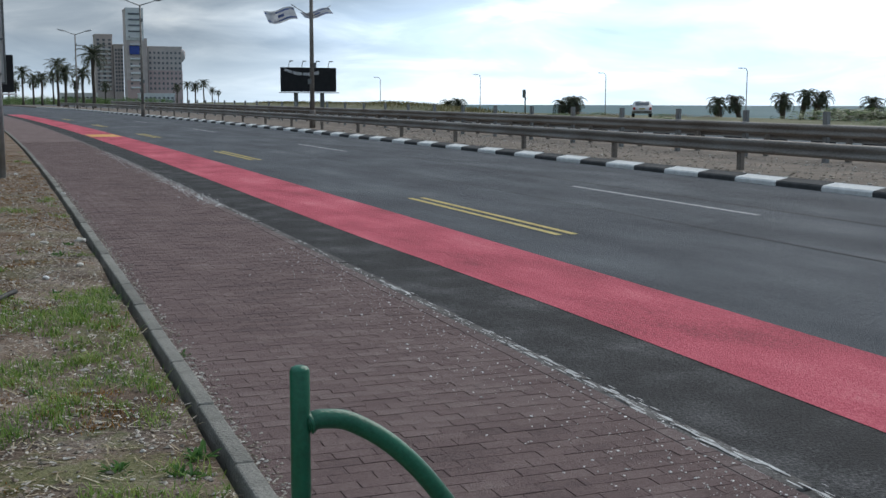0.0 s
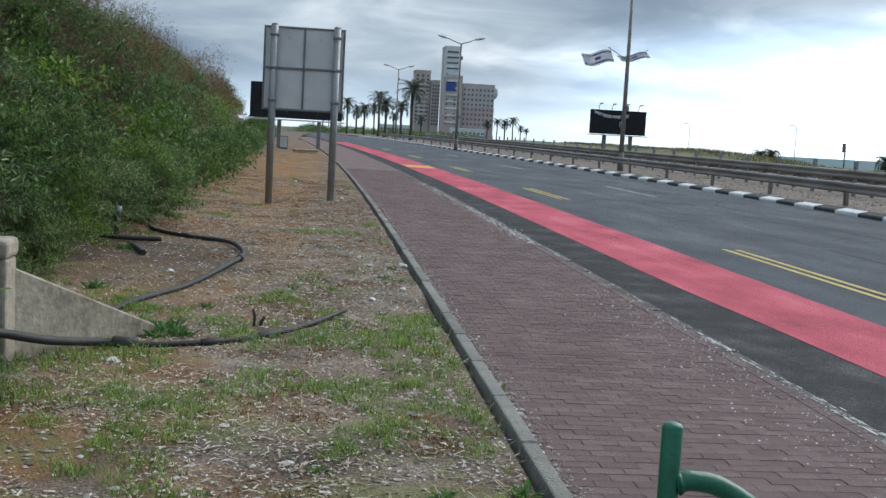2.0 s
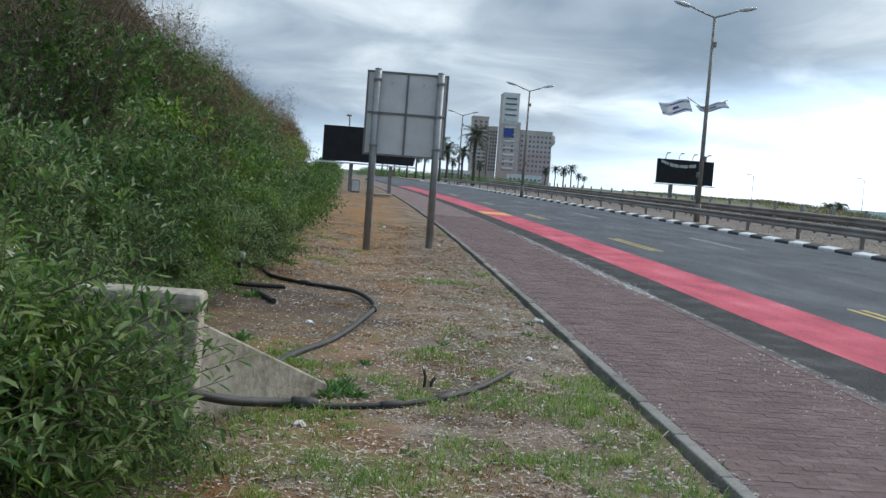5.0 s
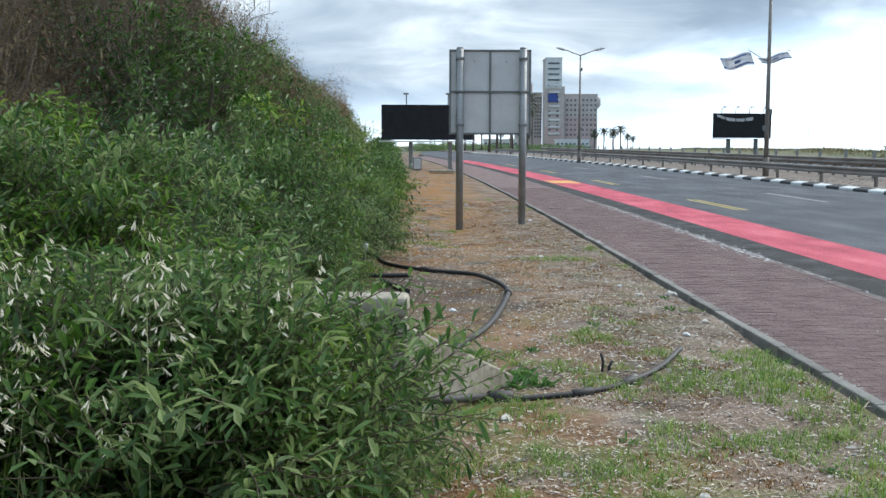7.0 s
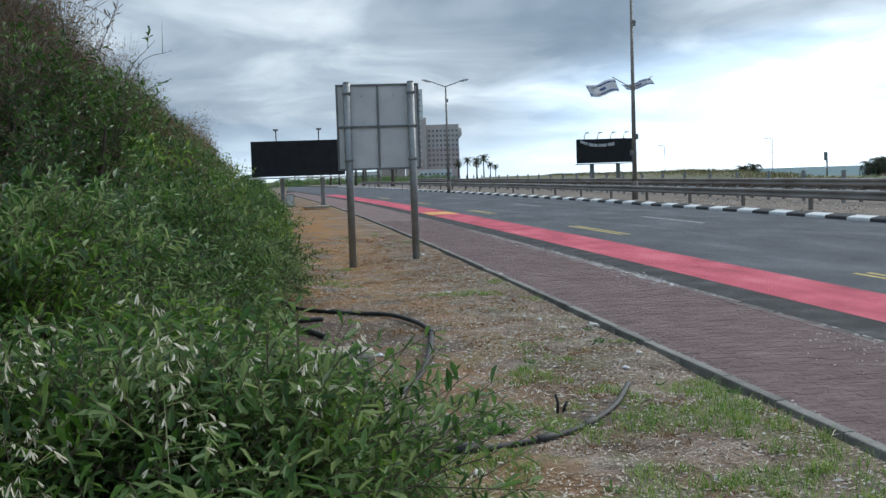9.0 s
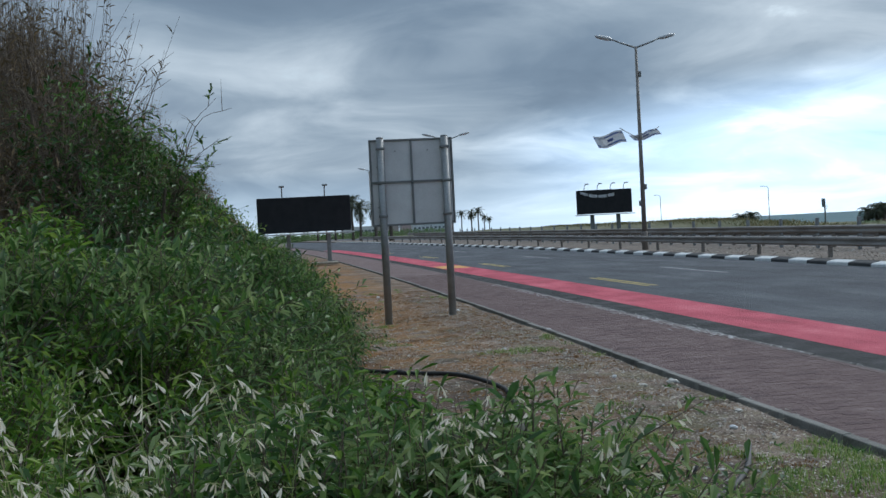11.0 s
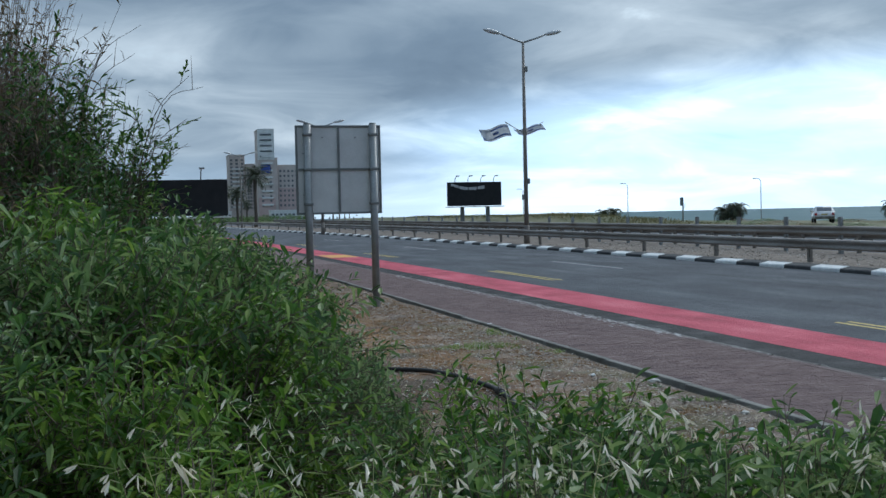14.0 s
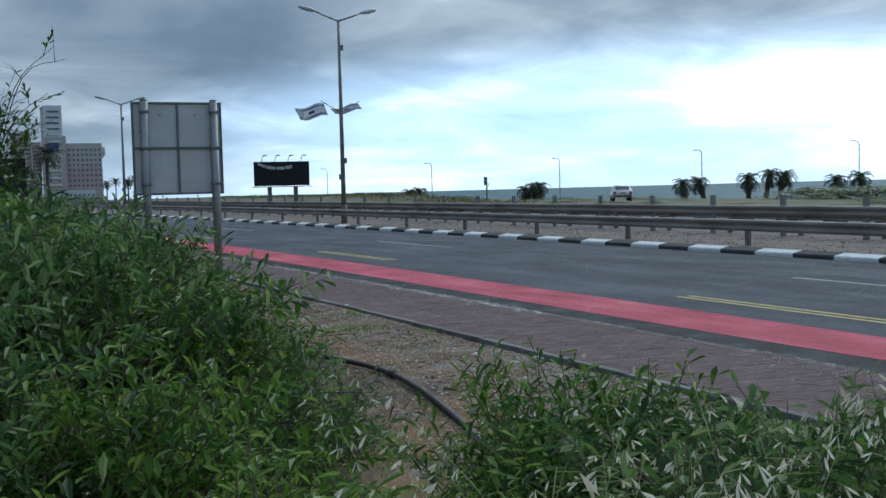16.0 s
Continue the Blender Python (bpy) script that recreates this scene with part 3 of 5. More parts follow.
def kerb_run(parent, x, w, top, y0, y1, step, mats, tilt=0.0, name="kerb_stone", slant=0.0):
    """Kerb stones end to end; alike stones share one mesh."""
    made = {}
    i, y = 0, y0
    while y < y1:
        mat = mats[i % len(mats)]
        if mat not in made:
            ob = part(name, kerb_stone_mesh(w, step, slant), mat, parent)
            made[mat] = ob.data
        else:
            ob = new(name, made[mat])
            ob.parent = parent
        yaw = math.degrees(math.atan2(-(bend(y + step) - bend(y)), step))
        ob.matrix_world = pose(x + bend(y), y, top + rise(y) + random.uniform(-0.006, 0.006), 0, random.uniform(-tilt, tilt), yaw + random.uniform(-0.15, 0.15))
        y += step
        i += 1


kerb_run(verge_kerb, 0.89, 0.09, 0.16, -6.0, 110.0, 1.0, ["kerb"], 1.5)
kerb_run(road_kerb, 3.10, 0.12, 0.095, -6.0, 110.0, 1.0, ["kerb_low"], 0.8)
kerb_run(median_kerb, 14.78, 0.34, 0.17, -17.3, 190.0, 1.355, ["kerb_white", "kerb_black"], 0.3, slant=0.09)
kerb_run(far_kerb, 29.3, 0.34, 0.42, -17.3, 120.0, 1.355, ["kerb_white", "kerb_black"], 0.3, slant=0.09)


# ---------------------------------------------------------------- signs, lamps, rails
def make_sign():
    s = thing("road_sign", "grey metal road sign seen from behind on two steel posts", "road sign", at=(-0.83, 22.98, 0.24))
    for x in (-0.62, 0.67):
        part("post", tubed([(x, 0, -0.35), (x, 0, 3.56)], 0.075, 16), "steel", s)
        part("post_cap", tubed([(x, 0, 3.56), (x, 0, 3.59), (x, 0, 3.595)], [0.075, 0.06, 0.01], 16), "frame", s)
    part("panel", boxed((-0.82, 0.085, 1.84), (0.82, 0.10, 3.53), 0.004), "panel", s)
    for lo, hi in (((-0.84, 0.06, 1.82), (-0.80, 0.12, 3.55)), ((0.80, 0.06, 1.82), (0.84, 0.12, 3.55)), ((-0.80, 0.06, 3.51), (0.80, 0.12, 3.55)), ((-0.80, 0.06, 1.82), (0.80, 0.12, 1.86))):
        part("frame_bar", boxed(lo, hi, 0.006), "frame", s)
    part("stiffener", boxed((-0.795, 0.055, 2.67), (0.795, 0.083, 2.715), 0.004), "frame", s)
    part("stiffener", boxed((-0.02, 0.05, 1.865), (0.022, 0.078, 3.505), 0.004), "frame", s)
    for x in (-0.62, 0.67):
        for z in (2.02, 2.69, 3.36):
            part("clamp", boxed((x - 0.086, -0.083, z - 0.025), (x + 0.086, 0.055, z + 0.025), 0.01), "frame", s)
    for x, z in ((-0.32, 3.31), (0.33, 3.31), (-0.32, 1.79), (0.33, 1.79), (-0.7, 3.0), (-0.7, 2.2), (0.71, 3.0), (0.71, 2.2)):
        part("bolt", tubed([(x, 0.03, z), (x, 0.085, z)], 0.012, 6), "frame", s)


def make_billboard(name, label, x0, x1, y, z0, z1, ground, legs, torn, rz=0.0):
    w = x1 - x0
    b = thing(name, label, "billboard", at=((x0 + x1) / 2, y, ground), rz=rz)
    z0, z1 = z0 - ground, z1 - ground
    part("board", boxed((-w / 2, 0, z0), (w / 2, 0.35, z1), 0.05), "black", b)
    part("catwalk", boxed((-w / 2 - 0.15, -0.5, z0 - 0.14), (w / 2 + 0.15, 0.5, z0 - 0.06), 0.02), "frame" if torn else "panel", b)
    for x in legs:
        part("leg", boxed((x - (0.2 if torn else 0.12), 0.05, -0.3), (x + (0.2 if torn else 0.12), 0.35, z0 - 0.14), 0.03), "frame" if torn else "steel", b)
    n = 4 if torn else 2
    for i in range(n):
        x = -w / 2 + w * (i + 0.6) / (n + 0.2)
        lamp = part("lamp_arm", tubed(curve_points([(x, 0.2, z1), (x, -0.1, z1 + 0.45), (x, -0.9, z1 + 0.62)], 5), 0.035, 6), "frame", b)
        part("lamp_head", boxed((x - 0.16, -1.2, z1 + 0.56), (x + 0.16, -0.8, z1 + 0.66), 0.03), "steel", lamp)
    if torn:
        # frayed remains of a banner sag along the upper edge
        v, f = [], []
        k = 40
        for i in range(k + 1):
            t = i / k
            x = -w * 0.44 + w * 0.62 * t
            sag = 0.30 + 0.10 * noise.noise((t * 23, 0, 0)) + 0.16 * noise.noise((t * 61, 4, 0))
            low = 0.30 * math.sin(math.pi * t) + 0.25 * t
            v += [(x, -0.04, z1 - 0.10 - low), (x, -0.07 - 0.05 * math.sin(t * 30), z1 - 0.10 - low - sag)]
        for i in range(k):
            if i % 11 != 9:
                f.append((2 * i, 2 * i + 1, 2 * i + 3, 2 * i + 2))
        raw("torn_banner", v, f, "banner", b, "torn pale banner strip")
    return b


def make_street_lamp(name_label, at, h, arm, flags=False, rz=0.0, cat="street lamp"):
    s = thing("street_lamp", name_label, "street lamp", "lamps along the median", at=at, rz=rz)
    part("base", tubed([(0, 0, -0.2), (0, 0, 0.9), (0, 0, 0.95)], [0.16, 0.16, 0.12], 12), "steel_rust", s)
    part("pole", tubed([(0, 0, 0.9), (0, 0, h * 0.5), (0, 0, h)], [0.125, 0.10, 0.065], 12), "steel_rust", s)
    for sgn in (-1, 1):
        a = part("arm", tubed([(0, 0, h - 0.05), (sgn * arm * 0.5, 0, h + 0.22), (sgn * arm * 0.8, 0, h + 0.42)], [0.05, 0.045, 0.04], 8), "steel", s)
        bm = bmesh.new()
        bmesh.ops.create_uvsphere(bm, u_segments=12, v_segments=8, radius=1.0)
        bmesh.ops.transform(bm, matrix=Matrix.Translation((sgn * (arm * 0.8 + 0.38), 0, h + 0.5)) @ Matrix.Rotation(-sgn * 0.22, 4, "Y") @ Matrix.Diagonal((0.5, 0.17, 0.115, 1)), verts=bm.verts)
        part("lamp_head", bm, "lamp_glass", a, smooth=True)
    for z, dx in ((h * 0.865, 0.2), (h * 0.31, 0.22), (h * 0.23, -0.2)):
        part("control_box", boxed((min(0.06 * (1 if dx > 0 else -1), dx), -0.1, z - 0.14), (max(0.06 * (1 if dx > 0 else -1), dx), 0.1, z + 0.14), 0.02), "frame", s)
    if flags:
        for sgn in (-1, 1):
            staff = part("flag_staff", tubed([(0, 0, h * 0.545), (sgn * 1.05, 0.05, h * 0.545 + 0.62)], 0.022, 6), "steel", s)
            cols = 22
            for name, mat, r0, r1 in (("flag_cloth", "flag_white", 0.0, 1.0), ("stripe", "flag_blue", 0.12, 0.24), ("stripe", "flag_blue", 0.76, 0.88), ("emblem", "flag_blue", 0.40, 0.60)):
                v, f = [], []
                lift = 0.0 if name == "flag_cloth" else 0.008
                c0, c1 = (0, cols) if name != "emblem" else (9, 13)
                for side in ((-1, 1) if lift else (0,)):
                    k = len(v)
                    for i in range(c0, c1 + 1):
                        t = i / cols
                        for r in (r0, r1):
                            px, pz = sgn * 0.95 - 1.55 * t, h * 0.545 + 0.55 - 0.30 * t - 0.05
                            wob = 0.10 * math.sin(t * 9 + r * 2) * (0.2 + t)
                            v.append((px + 0.25 * r, wob + side * lift, pz - (0.62 if sgn < 0 else 0.3) * r + 0.06 * math.sin(t * 7)))
                    m = c1 - c0
                    f += [(k + 2 * i, k + 2 * i + 1, k + 2 * i + 3, k + 2 * i + 2) for i in range(m)]
                raw(name, v, f, mat, staff, "", True)
    return s


def w_profile(z, x, s=1.0):
    """Cross-section of a corrugated rail, top to bottom."""
    return [(x, z), (x - 0.07 * s, z - 0.04), (x - 0.07 * s, z - 0.10), (x - 0.005 * s, z - 0.14), (x - 0.005 * s, z - 0.19), (x - 0.07 * s, z - 0.23), (x - 0.07 * s, z - 0.29), (x, z - 0.32)]


def make_rail(label, x, top, y0, y1, step, post_h, post_w, mat, group, s=1.0, post_mat="steel_rust"):
    g = thing("guard_rail", label, "guard rail", group)
    ys = [y0 + i * 2.0 for i in range(int((y1 - y0) / 2) + 1)]
    span = 6
    for a in range(0, len(ys) - 1, span):
        v, f, seg = [], [], ys[a:a + span + 1]
        for y in seg:
            dip = 0.012 * noise.noise((0, y * 0.3, x))
            for px, pz in w_profile(top, x, s):
                v.append((px + bend(y), y, pz + rise(y) + dip))
            for px, pz in reversed(w_profile(top, x + 0.006 * s, s)):
                v.append((px + bend(y), y, pz + rise(y) + dip - 0.003))
        n = 16
        for i in range(len(seg) - 1):
            f += [(i * n + k, i * n + (k + 1) % n, (i + 1) * n + (k + 1) % n, (i + 1) * n + k) for k in range(n)]
        raw("beam", v, f, mat, g, "", True)
    me = None
    y = y0 + 0.44
    while y < y1:
        if me is None:
            bm = bmesh.new()
            box(bm, (-0.0, -post_w / 2, -0.35), (0.012, post_w / 2, post_h))
            box(bm, (0.0, -post_w / 2, -0.35), (0.11, -post_w / 2 + 0.012, post_h))
            box(bm, (0.0, post_w / 2 - 0.012, -0.35), (0.11, post_w / 2, post_h))
            box(bm, (0.001, -post_w / 2 + 0.012, -0.3), (0.03, post_w / 2 - 0.012, post_h - 0.02))
            ob = part("post", bm, post_mat, g)
            me = ob.data
        else:
            ob = new("post", me)
            ob.parent = g
        ob.matrix_world = pose(x + (0.03 if s > 0 else -0.13) + bend(y), y, rise(y) + 0.12, random.uniform(-1, 1), random.uniform(-1.5, 1.5), 0)
        y += step


make_sign()
make_rail("long weathered steel guard rail on short posts along the median", 15.75, 0.86, -18.9, 170.0, 5.6, 0.66, 0.14, "steel_rust", "rails of the median")
make_rail("steel guard rail with tall posts along the median", 19.7, 1.12, -18.0, 150.0, 3.34, 1.32, 0.16, "steel_rust", "rails of the median", post_mat="steel")
make_rail("steel guard rail facing the far carriageway", 20.6, 0.95, -18.0, 150.0, 3.34, 0.75, 0.14, "steel_rust", "rails of the median", -1.0)
make_street_lamp("tall weathered double-arm street lamp with two blue-white flags", (14.93, 56.6, 0.36), 10.5, 1.62, True)
make_street_lamp("tall double-arm street lamp further along the median", (10.95, 98.8, 0.5), 9.35, 1.6)
make_street_lamp("distant double-arm street lamp beside the palms", (8.6, 152.0, 0.6), 9.6, 1.6)
make_billboard("billboard", "black billboard on legs with a torn banner and top lamps", 26.5, 32.4, 113.5, 2.75, 5.24, 0.3, (-1.35, 1.45), True, 0)
make_billboard("billboard", "wide black billboard back on two legs beside the path", -5.12, 0.45, 68.0, 2.2, 4.32, 0.4, (-1.0, 1.4), False, 0)

# low traffic box and slab under the board
bx = thing("control_cabinet", "small pale metal cabinet on the verge", "cabinet", at=(-2.9, 65.0, 0.42))
part("body", boxed((-0.25, -0.18, 0), (0.25, 0.18, 0.75), 0.03), "kerb", bx)
part("door", boxed((-0.2, -0.2, 0.08), (0.2, -0.183, 0.68), 0.01), "panel", bx)
slab = thing("concrete_slab", "flat pale concrete slab lying on the verge", "slab", at=(-1.5, 60.0, 0.42))
part("slab", boxed((-0.7, -0.5, 0), (0.7, 0.5, 0.13), 0.03), "concrete", slab)


# ---------------------------------------------------------------- headwall, hoses, barrier, litter
def make_headwall():
    """A drain's wall with a wing that falls to the ground."""
    h = thing("headwall", "weathered concrete drain headwall with a sloping wing", "drain wall", at=(0.06, 0.15, 0.13))
    part("wall", boxed((-2.95, 6.31, -0.2), (-2.30, 6.50, 0.70), 0.02), "concrete", h)
    part("end_pier", boxed((-2.297, 6.275, -0.2), (-2.212, 6.51, 0.70), 0.02), "concrete", h)
    part("coping", boxed((-2.97, 6.25, 0.703), (-2.20, 6.525, 0.822), 0.03), "concrete", h, "rounded coping, worn pale")
    bm = bmesh.new()
    a, b = Vector((-2.3, 6.5, 0)), Vector((-1.57, 7.58, 0))
    across = (b - a).normalized().cross(Vector((0, 0, 1))) * 0.085
    n, rows = 14, []
    for i in range(n + 1):
        t = i / n
        p = a.lerp(b, t)
        top = 0.64 - 0.53 * t
        rows.append([bm.verts.new(p + s * across * k + Vector((0, 0, z))) for s, k, z in ((-1, 1, -0.25), (-1, 1, top - 0.015), (-1, 0.8, top), (1, 0.8, top), (1, 1, top - 0.015), (1, 1, -0.25))])
    for r, q in zip(rows, rows[1:]):
        for k in range(5):
            bm.faces.new((r[k], r[k + 1], q[k + 1], q[k]))
    bm.faces.new(rows[0])
    bm.faces.new(rows[-1][::-1])
    bmesh.ops.recalc_face_normals(bm, faces=bm.faces)
    part("wing_wall", bm, "concrete", h)


def make_hose(label, pts, r, joints=()):
    h = thing("irrigation_hose", label, "hose", "hoses on the verge")
    p = [Vector((x, y, bank(x, y) + r * 0.85 + dz)) for x, y, dz in pts]
    c = curve_points(p, 8)
    part("hose", tubed(c, r, 10), "hose", h)
    for t in joints:
        i = int(t * (len(c) - 2))
        d = (c[i + 1] - c[i]).normalized()
        part("coupling", tubed([c[i] - d * 0.09, c[i] - d * 0.08, c[i] + d * 0.08, c[i] + d * 0.09], [r, r * 1.5, r * 1.5, r], 10), "hose", h)


make_headwall()
make_hose("long black irrigation hose curving over bare soil", [(-1.92, 8.3, 0), (-1.78, 9.0, 0), (-1.5, 10.05, 0), (-1.26, 11.4, 0.02), (-1.17, 12.6, 0.02), (-1.45, 13.8, 0.02), (-2.02, 14.5, 0), (-2.62, 15.3, 0), (-2.85, 16.5, 0), (-3.0, 17.75, 0)], 0.027, (0.42, 0.7))
make_hose("thick black pipe lying against the concrete wing", [(-2.3, 6.12, 0.28), (-2.12, 6.34, 0.2), (-1.95, 6.68, 0.1), (-1.74, 7.08, 0.02), (-1.5, 7.2, 0.0)], 0.03, (0.97,))
make_hose("black irrigation hose half sunk in grass", [(-1.62, 7.15, 0.0), (-1.3, 7.24, 0), (-0.8, 7.52, 0), (-0.36, 8.08, 0), (-0.02, 8.8, 0.04)], 0.021, (0.45, 0.62))
make_hose("short black pipe offcut lying on the soil", [(-3.02, 13.6, 0.04), (-2.65, 13.65, 0.02), (-2.28, 13.72, 0.02)], 0.03)
make_hose("short black pipe offcut beside the bushes", [(-2.62, 13.3, 0.0), (-2.45, 12.9, 0.0), (-2.28, 12.35, 0.0)], 0.032)
make_hose("thin dark hose running along the bushes", [(-4.3, 46, 0), (-3.9, 41, 0), (-3.6, 36, 0), (-3.7, 32, 0)], 0.035)

stub = thing("sprinkler_riser", "two broken black sprinkler stubs standing in soil", "sprinkler", at=(-0.75, 8.14, 0.14))
part("riser", tubed([(0, 0, -0.05), (0.01, 0, 0.10), (-0.005, 0.01, 0.16)], 0.011, 8), "hose", stub)
part("riser", tubed([(0.05, 0.02, -0.05), (0.06, 0.02, 0.06), (0.085, 0.03, 0.10)], 0.013, 8), "hose", stub)
valve = thing("sprinkler_riser", "dark pipe riser with a pale blue cap beside bushes", "sprinkler", at=(-2.87, 13.9, 0.16))
part("riser", tubed([(0, 0, -0.05), (0, 0, 0.32)], 0.03, 8), "hose", valve)
part("cap", tubed([(0, 0, 0.32), (0.02, 0, 0.45)], 0.045, 8), "frame", valve)


def make_barrier():
    """A tubular rail: an upright with a bow that springs from it."""
    b = thing("pedestrian_barrier", "dark green painted tubular steel pedestrian barrier", "barrier", at=(0.655, 2.04, 0.1))
    part("post", tubed([(0, 0, -0.1), (0, 0, 0.953), (0, 0, 0.962), (0, 0, 0.967)], [0.0262, 0.0262, 0.022, 0.010], 20), "green_paint", b)
    bow = [(0.016, 0, 0.812), (0.062, 0, 0.819), (0.139, 0, 0.802), (0.25, -0.007, 0.729), (0.36, -0.014, 0.611), (0.457, -0.017, 0.459), (0.526, -0.02, 0.265), (0.56, -0.02, 0.08), (0.57, -0.02, -0.1)]
    part("bow", tubed(curve_points(bow, 8), 0.0262, 20), "green_paint", b)
    part("weld", tubed([(0.022, 0, 0.812), (0.033, 0, 0.815)], [0.032, 0.028], 16), "green_paint", b)


make_barrier()


def make_scrap(label, at, size, mat="litter", seed=0):
    rnd = random.Random(seed)
    bm = bmesh.new()
    bmesh.ops.create_icosphere(bm, subdivisions=2, radius=1.0)
    for v in bm.verts:
        k = 1 + 0.5 * noise.noise(v.co * 1.7 + Vector((seed, 0, 0)))
        v.co = Vector((v.co.x * size * k, v.co.y * size * 0.7 * k, v.co.z * size * 0.45 * k))
    s = part("litter", bm, mat)
    s.matrix_world = pose(at[0], at[1], bank(*at) + size * 0.25, rnd.uniform(-15, 15), 0, rnd.uniform(0, 360))
    tagged(s, label, "litter", "scraps on the verge")


for i, (x, y, r) in enumerate(((0.78, 18.66, 0.06), (0.24, 9.73, 0.04), (-1.8, 11.1, 0.04), (-2.2, 14.9, 0.05), (-2.24, 5.9, 0.035), (0.2, 13.0, 0.04), (-1.1, 30.0, 0.06), (0.1, 24.0, 0.05), (-0.4, 16.4, 0.04))):
    make_scrap("crumpled white scrap of litter on the verge", (x, y), r, "litter", i)
for i, (x, y, r) in enumerate(((0.70, 12.5, 0.07), (0.57, 10.4, 0.05), (-0.35, 4.6, 0.035), (-1.55, 6.7, 0.05), (-0.7, 5.2, 0.03), (0.3, 12.3, 0.05))):
    make_scrap("pale rough stone lying on the verge", (x, y), r, "stone", 40 + i)


# ---------------------------------------------------------------- far side: car, beacon, lamps, buildings
def make_car():
    c = thing("car", "white estate car seen from behind on the far carriageway", "car", at=(54.3, 88.6, 0.42), rz=-30)
    outline = [(-2.1, 0.35), (-2.15, 0.6), (-2.05, 0.95), (-1.85, 1.02), (-1.5, 1.42), (-1.2, 1.47), (0.5, 1.45), (1.15, 1.0), (1.95, 0.88), (2.15, 0.65), (2.15, 0.35)]
    bm = bmesh.new()
    sides = []
    for sx in (-1, 1):
        sides.append([bm.verts.new((sx * (0.86 if z < 1.03 else 0.86 - (z - 1.0) * 0.42), y, z)) for y, z in outline])
    bm.faces.new(sides[0])
    bm.faces.new(sides[1][::-1])
    for i in range(len(outline)):
        j = (i + 1) % len(outline)
        bm.faces.new((sides[0][i], sides[1][i], sides[1][j], sides[0][j]))
    bmesh.ops.recalc_face_normals(bm, faces=bm.faces)
    bmesh.ops.bevel(bm, geom=list(bm.edges), offset=0.05, segments=2, affect="EDGES")
    part("body", bm, "car_white", c, smooth=True)
    tilt = Matrix.Rotation(math.atan2(0.35, 0.40), 4, "X")
    part("rear_window", boxed((-0.62, -1.74, 1.04), (0.62, -1.70, 1.42), 0.01, Matrix.Rotation(-0.72, 4, "X")), "glass_dark", c)
    for sx in (-1, 1):
        part("side_window", boxed((sx * 0.775 - 0.02, -1.3, 1.06), (sx * 0.775 + 0.02, 0.6, 1.36), 0.01, Matrix.Rotation(-sx * 0.4, 4, "Y")), "glass_dark", c)
        part("tail_lamp", boxed((sx * 0.72 - 0.1, -2.17, 0.68), (sx * 0.72 + 0.1, -2.09, 0.9), 0.02), "lamp_red", c)
        part("mirror", boxed((sx * 0.95 - 0.09, 0.55, 1.0), (sx * 0.95 + 0.09, 0.65, 1.13), 0.02), "car_white", c)
        for y in (-1.35, 1.35):
            w = part("wheel", tubed([(sx * 0.66, y, 0.31), (sx * 0.87, y, 0.31)], 0.31, 20), "rubber", c)
            part("rim", tubed([(sx * 0.86, y, 0.31), (sx * 0.885, y, 0.31)], 0.19, 14), "steel", w)
    part("bumper", boxed((-0.82, -2.24, 0.38), (0.82, -2.1, 0.6), 0.04), "kerb", c)
    part("number_plate", boxed((-0.26, -2.19, 0.72), (0.26, -2.165, 0.83)), "yellow_paint", c)


make_car()
bc = thing("beacon", "thin grey mast with a dark box at the top", "mast", at=(63.6, 133.0, 0.0))
part("mast", tubed([(0, 0, -0.1), (0, 0, 3.2)], 0.1, 10), "steel", bc)
part("box", boxed((-0.34, -0.18, 2.3), (0.0, 0.18, 3.4), 0.03), "frame", bc)
part("bracket", tubed([(0, 0, 2.0), (0.3, 0, 2.2), (0.3, 0, 2.6)], 0.035, 6), "steel", bc)


def make_sea_lamp(x, y, z, h):
    s = thing("street_lamp", "slim grey single-arm lamp along the shore", "street lamp", "lamps along the shore", at=(x, y, z))
    part("pole", tubed([(0, 0, -0.2), (0, 0, h)], [0.1, 0.06], 8), "steel", s)
    part("arm", tubed(curve_points([(0, 0, h - 0.05), (-0.3, 0, h + 0.3), (-0.9, 0, h + 0.35)], 4), 0.045, 6), "steel", s)
    part("lamp_head", boxed((-1.3, -0.12, h + 0.28), (-0.8, 0.12, h + 0.4), 0.03), "lamp_glass", s)


for a, d, e in ((24.95, 190, 1.3), (31.5, 170, 1.37), (38.6, 152, 1.57), (46.0, 142, 1.77), (19.6, 220, 1.15), (54.0, 132, 1.9), (62, 128, 2.0)):
    make_sea_lamp(-5.26 + d * math.sin(radians(a)), 2.15 + d * math.cos(radians(a)), -6.0, 7.7 + d * math.tan(radians(e)))


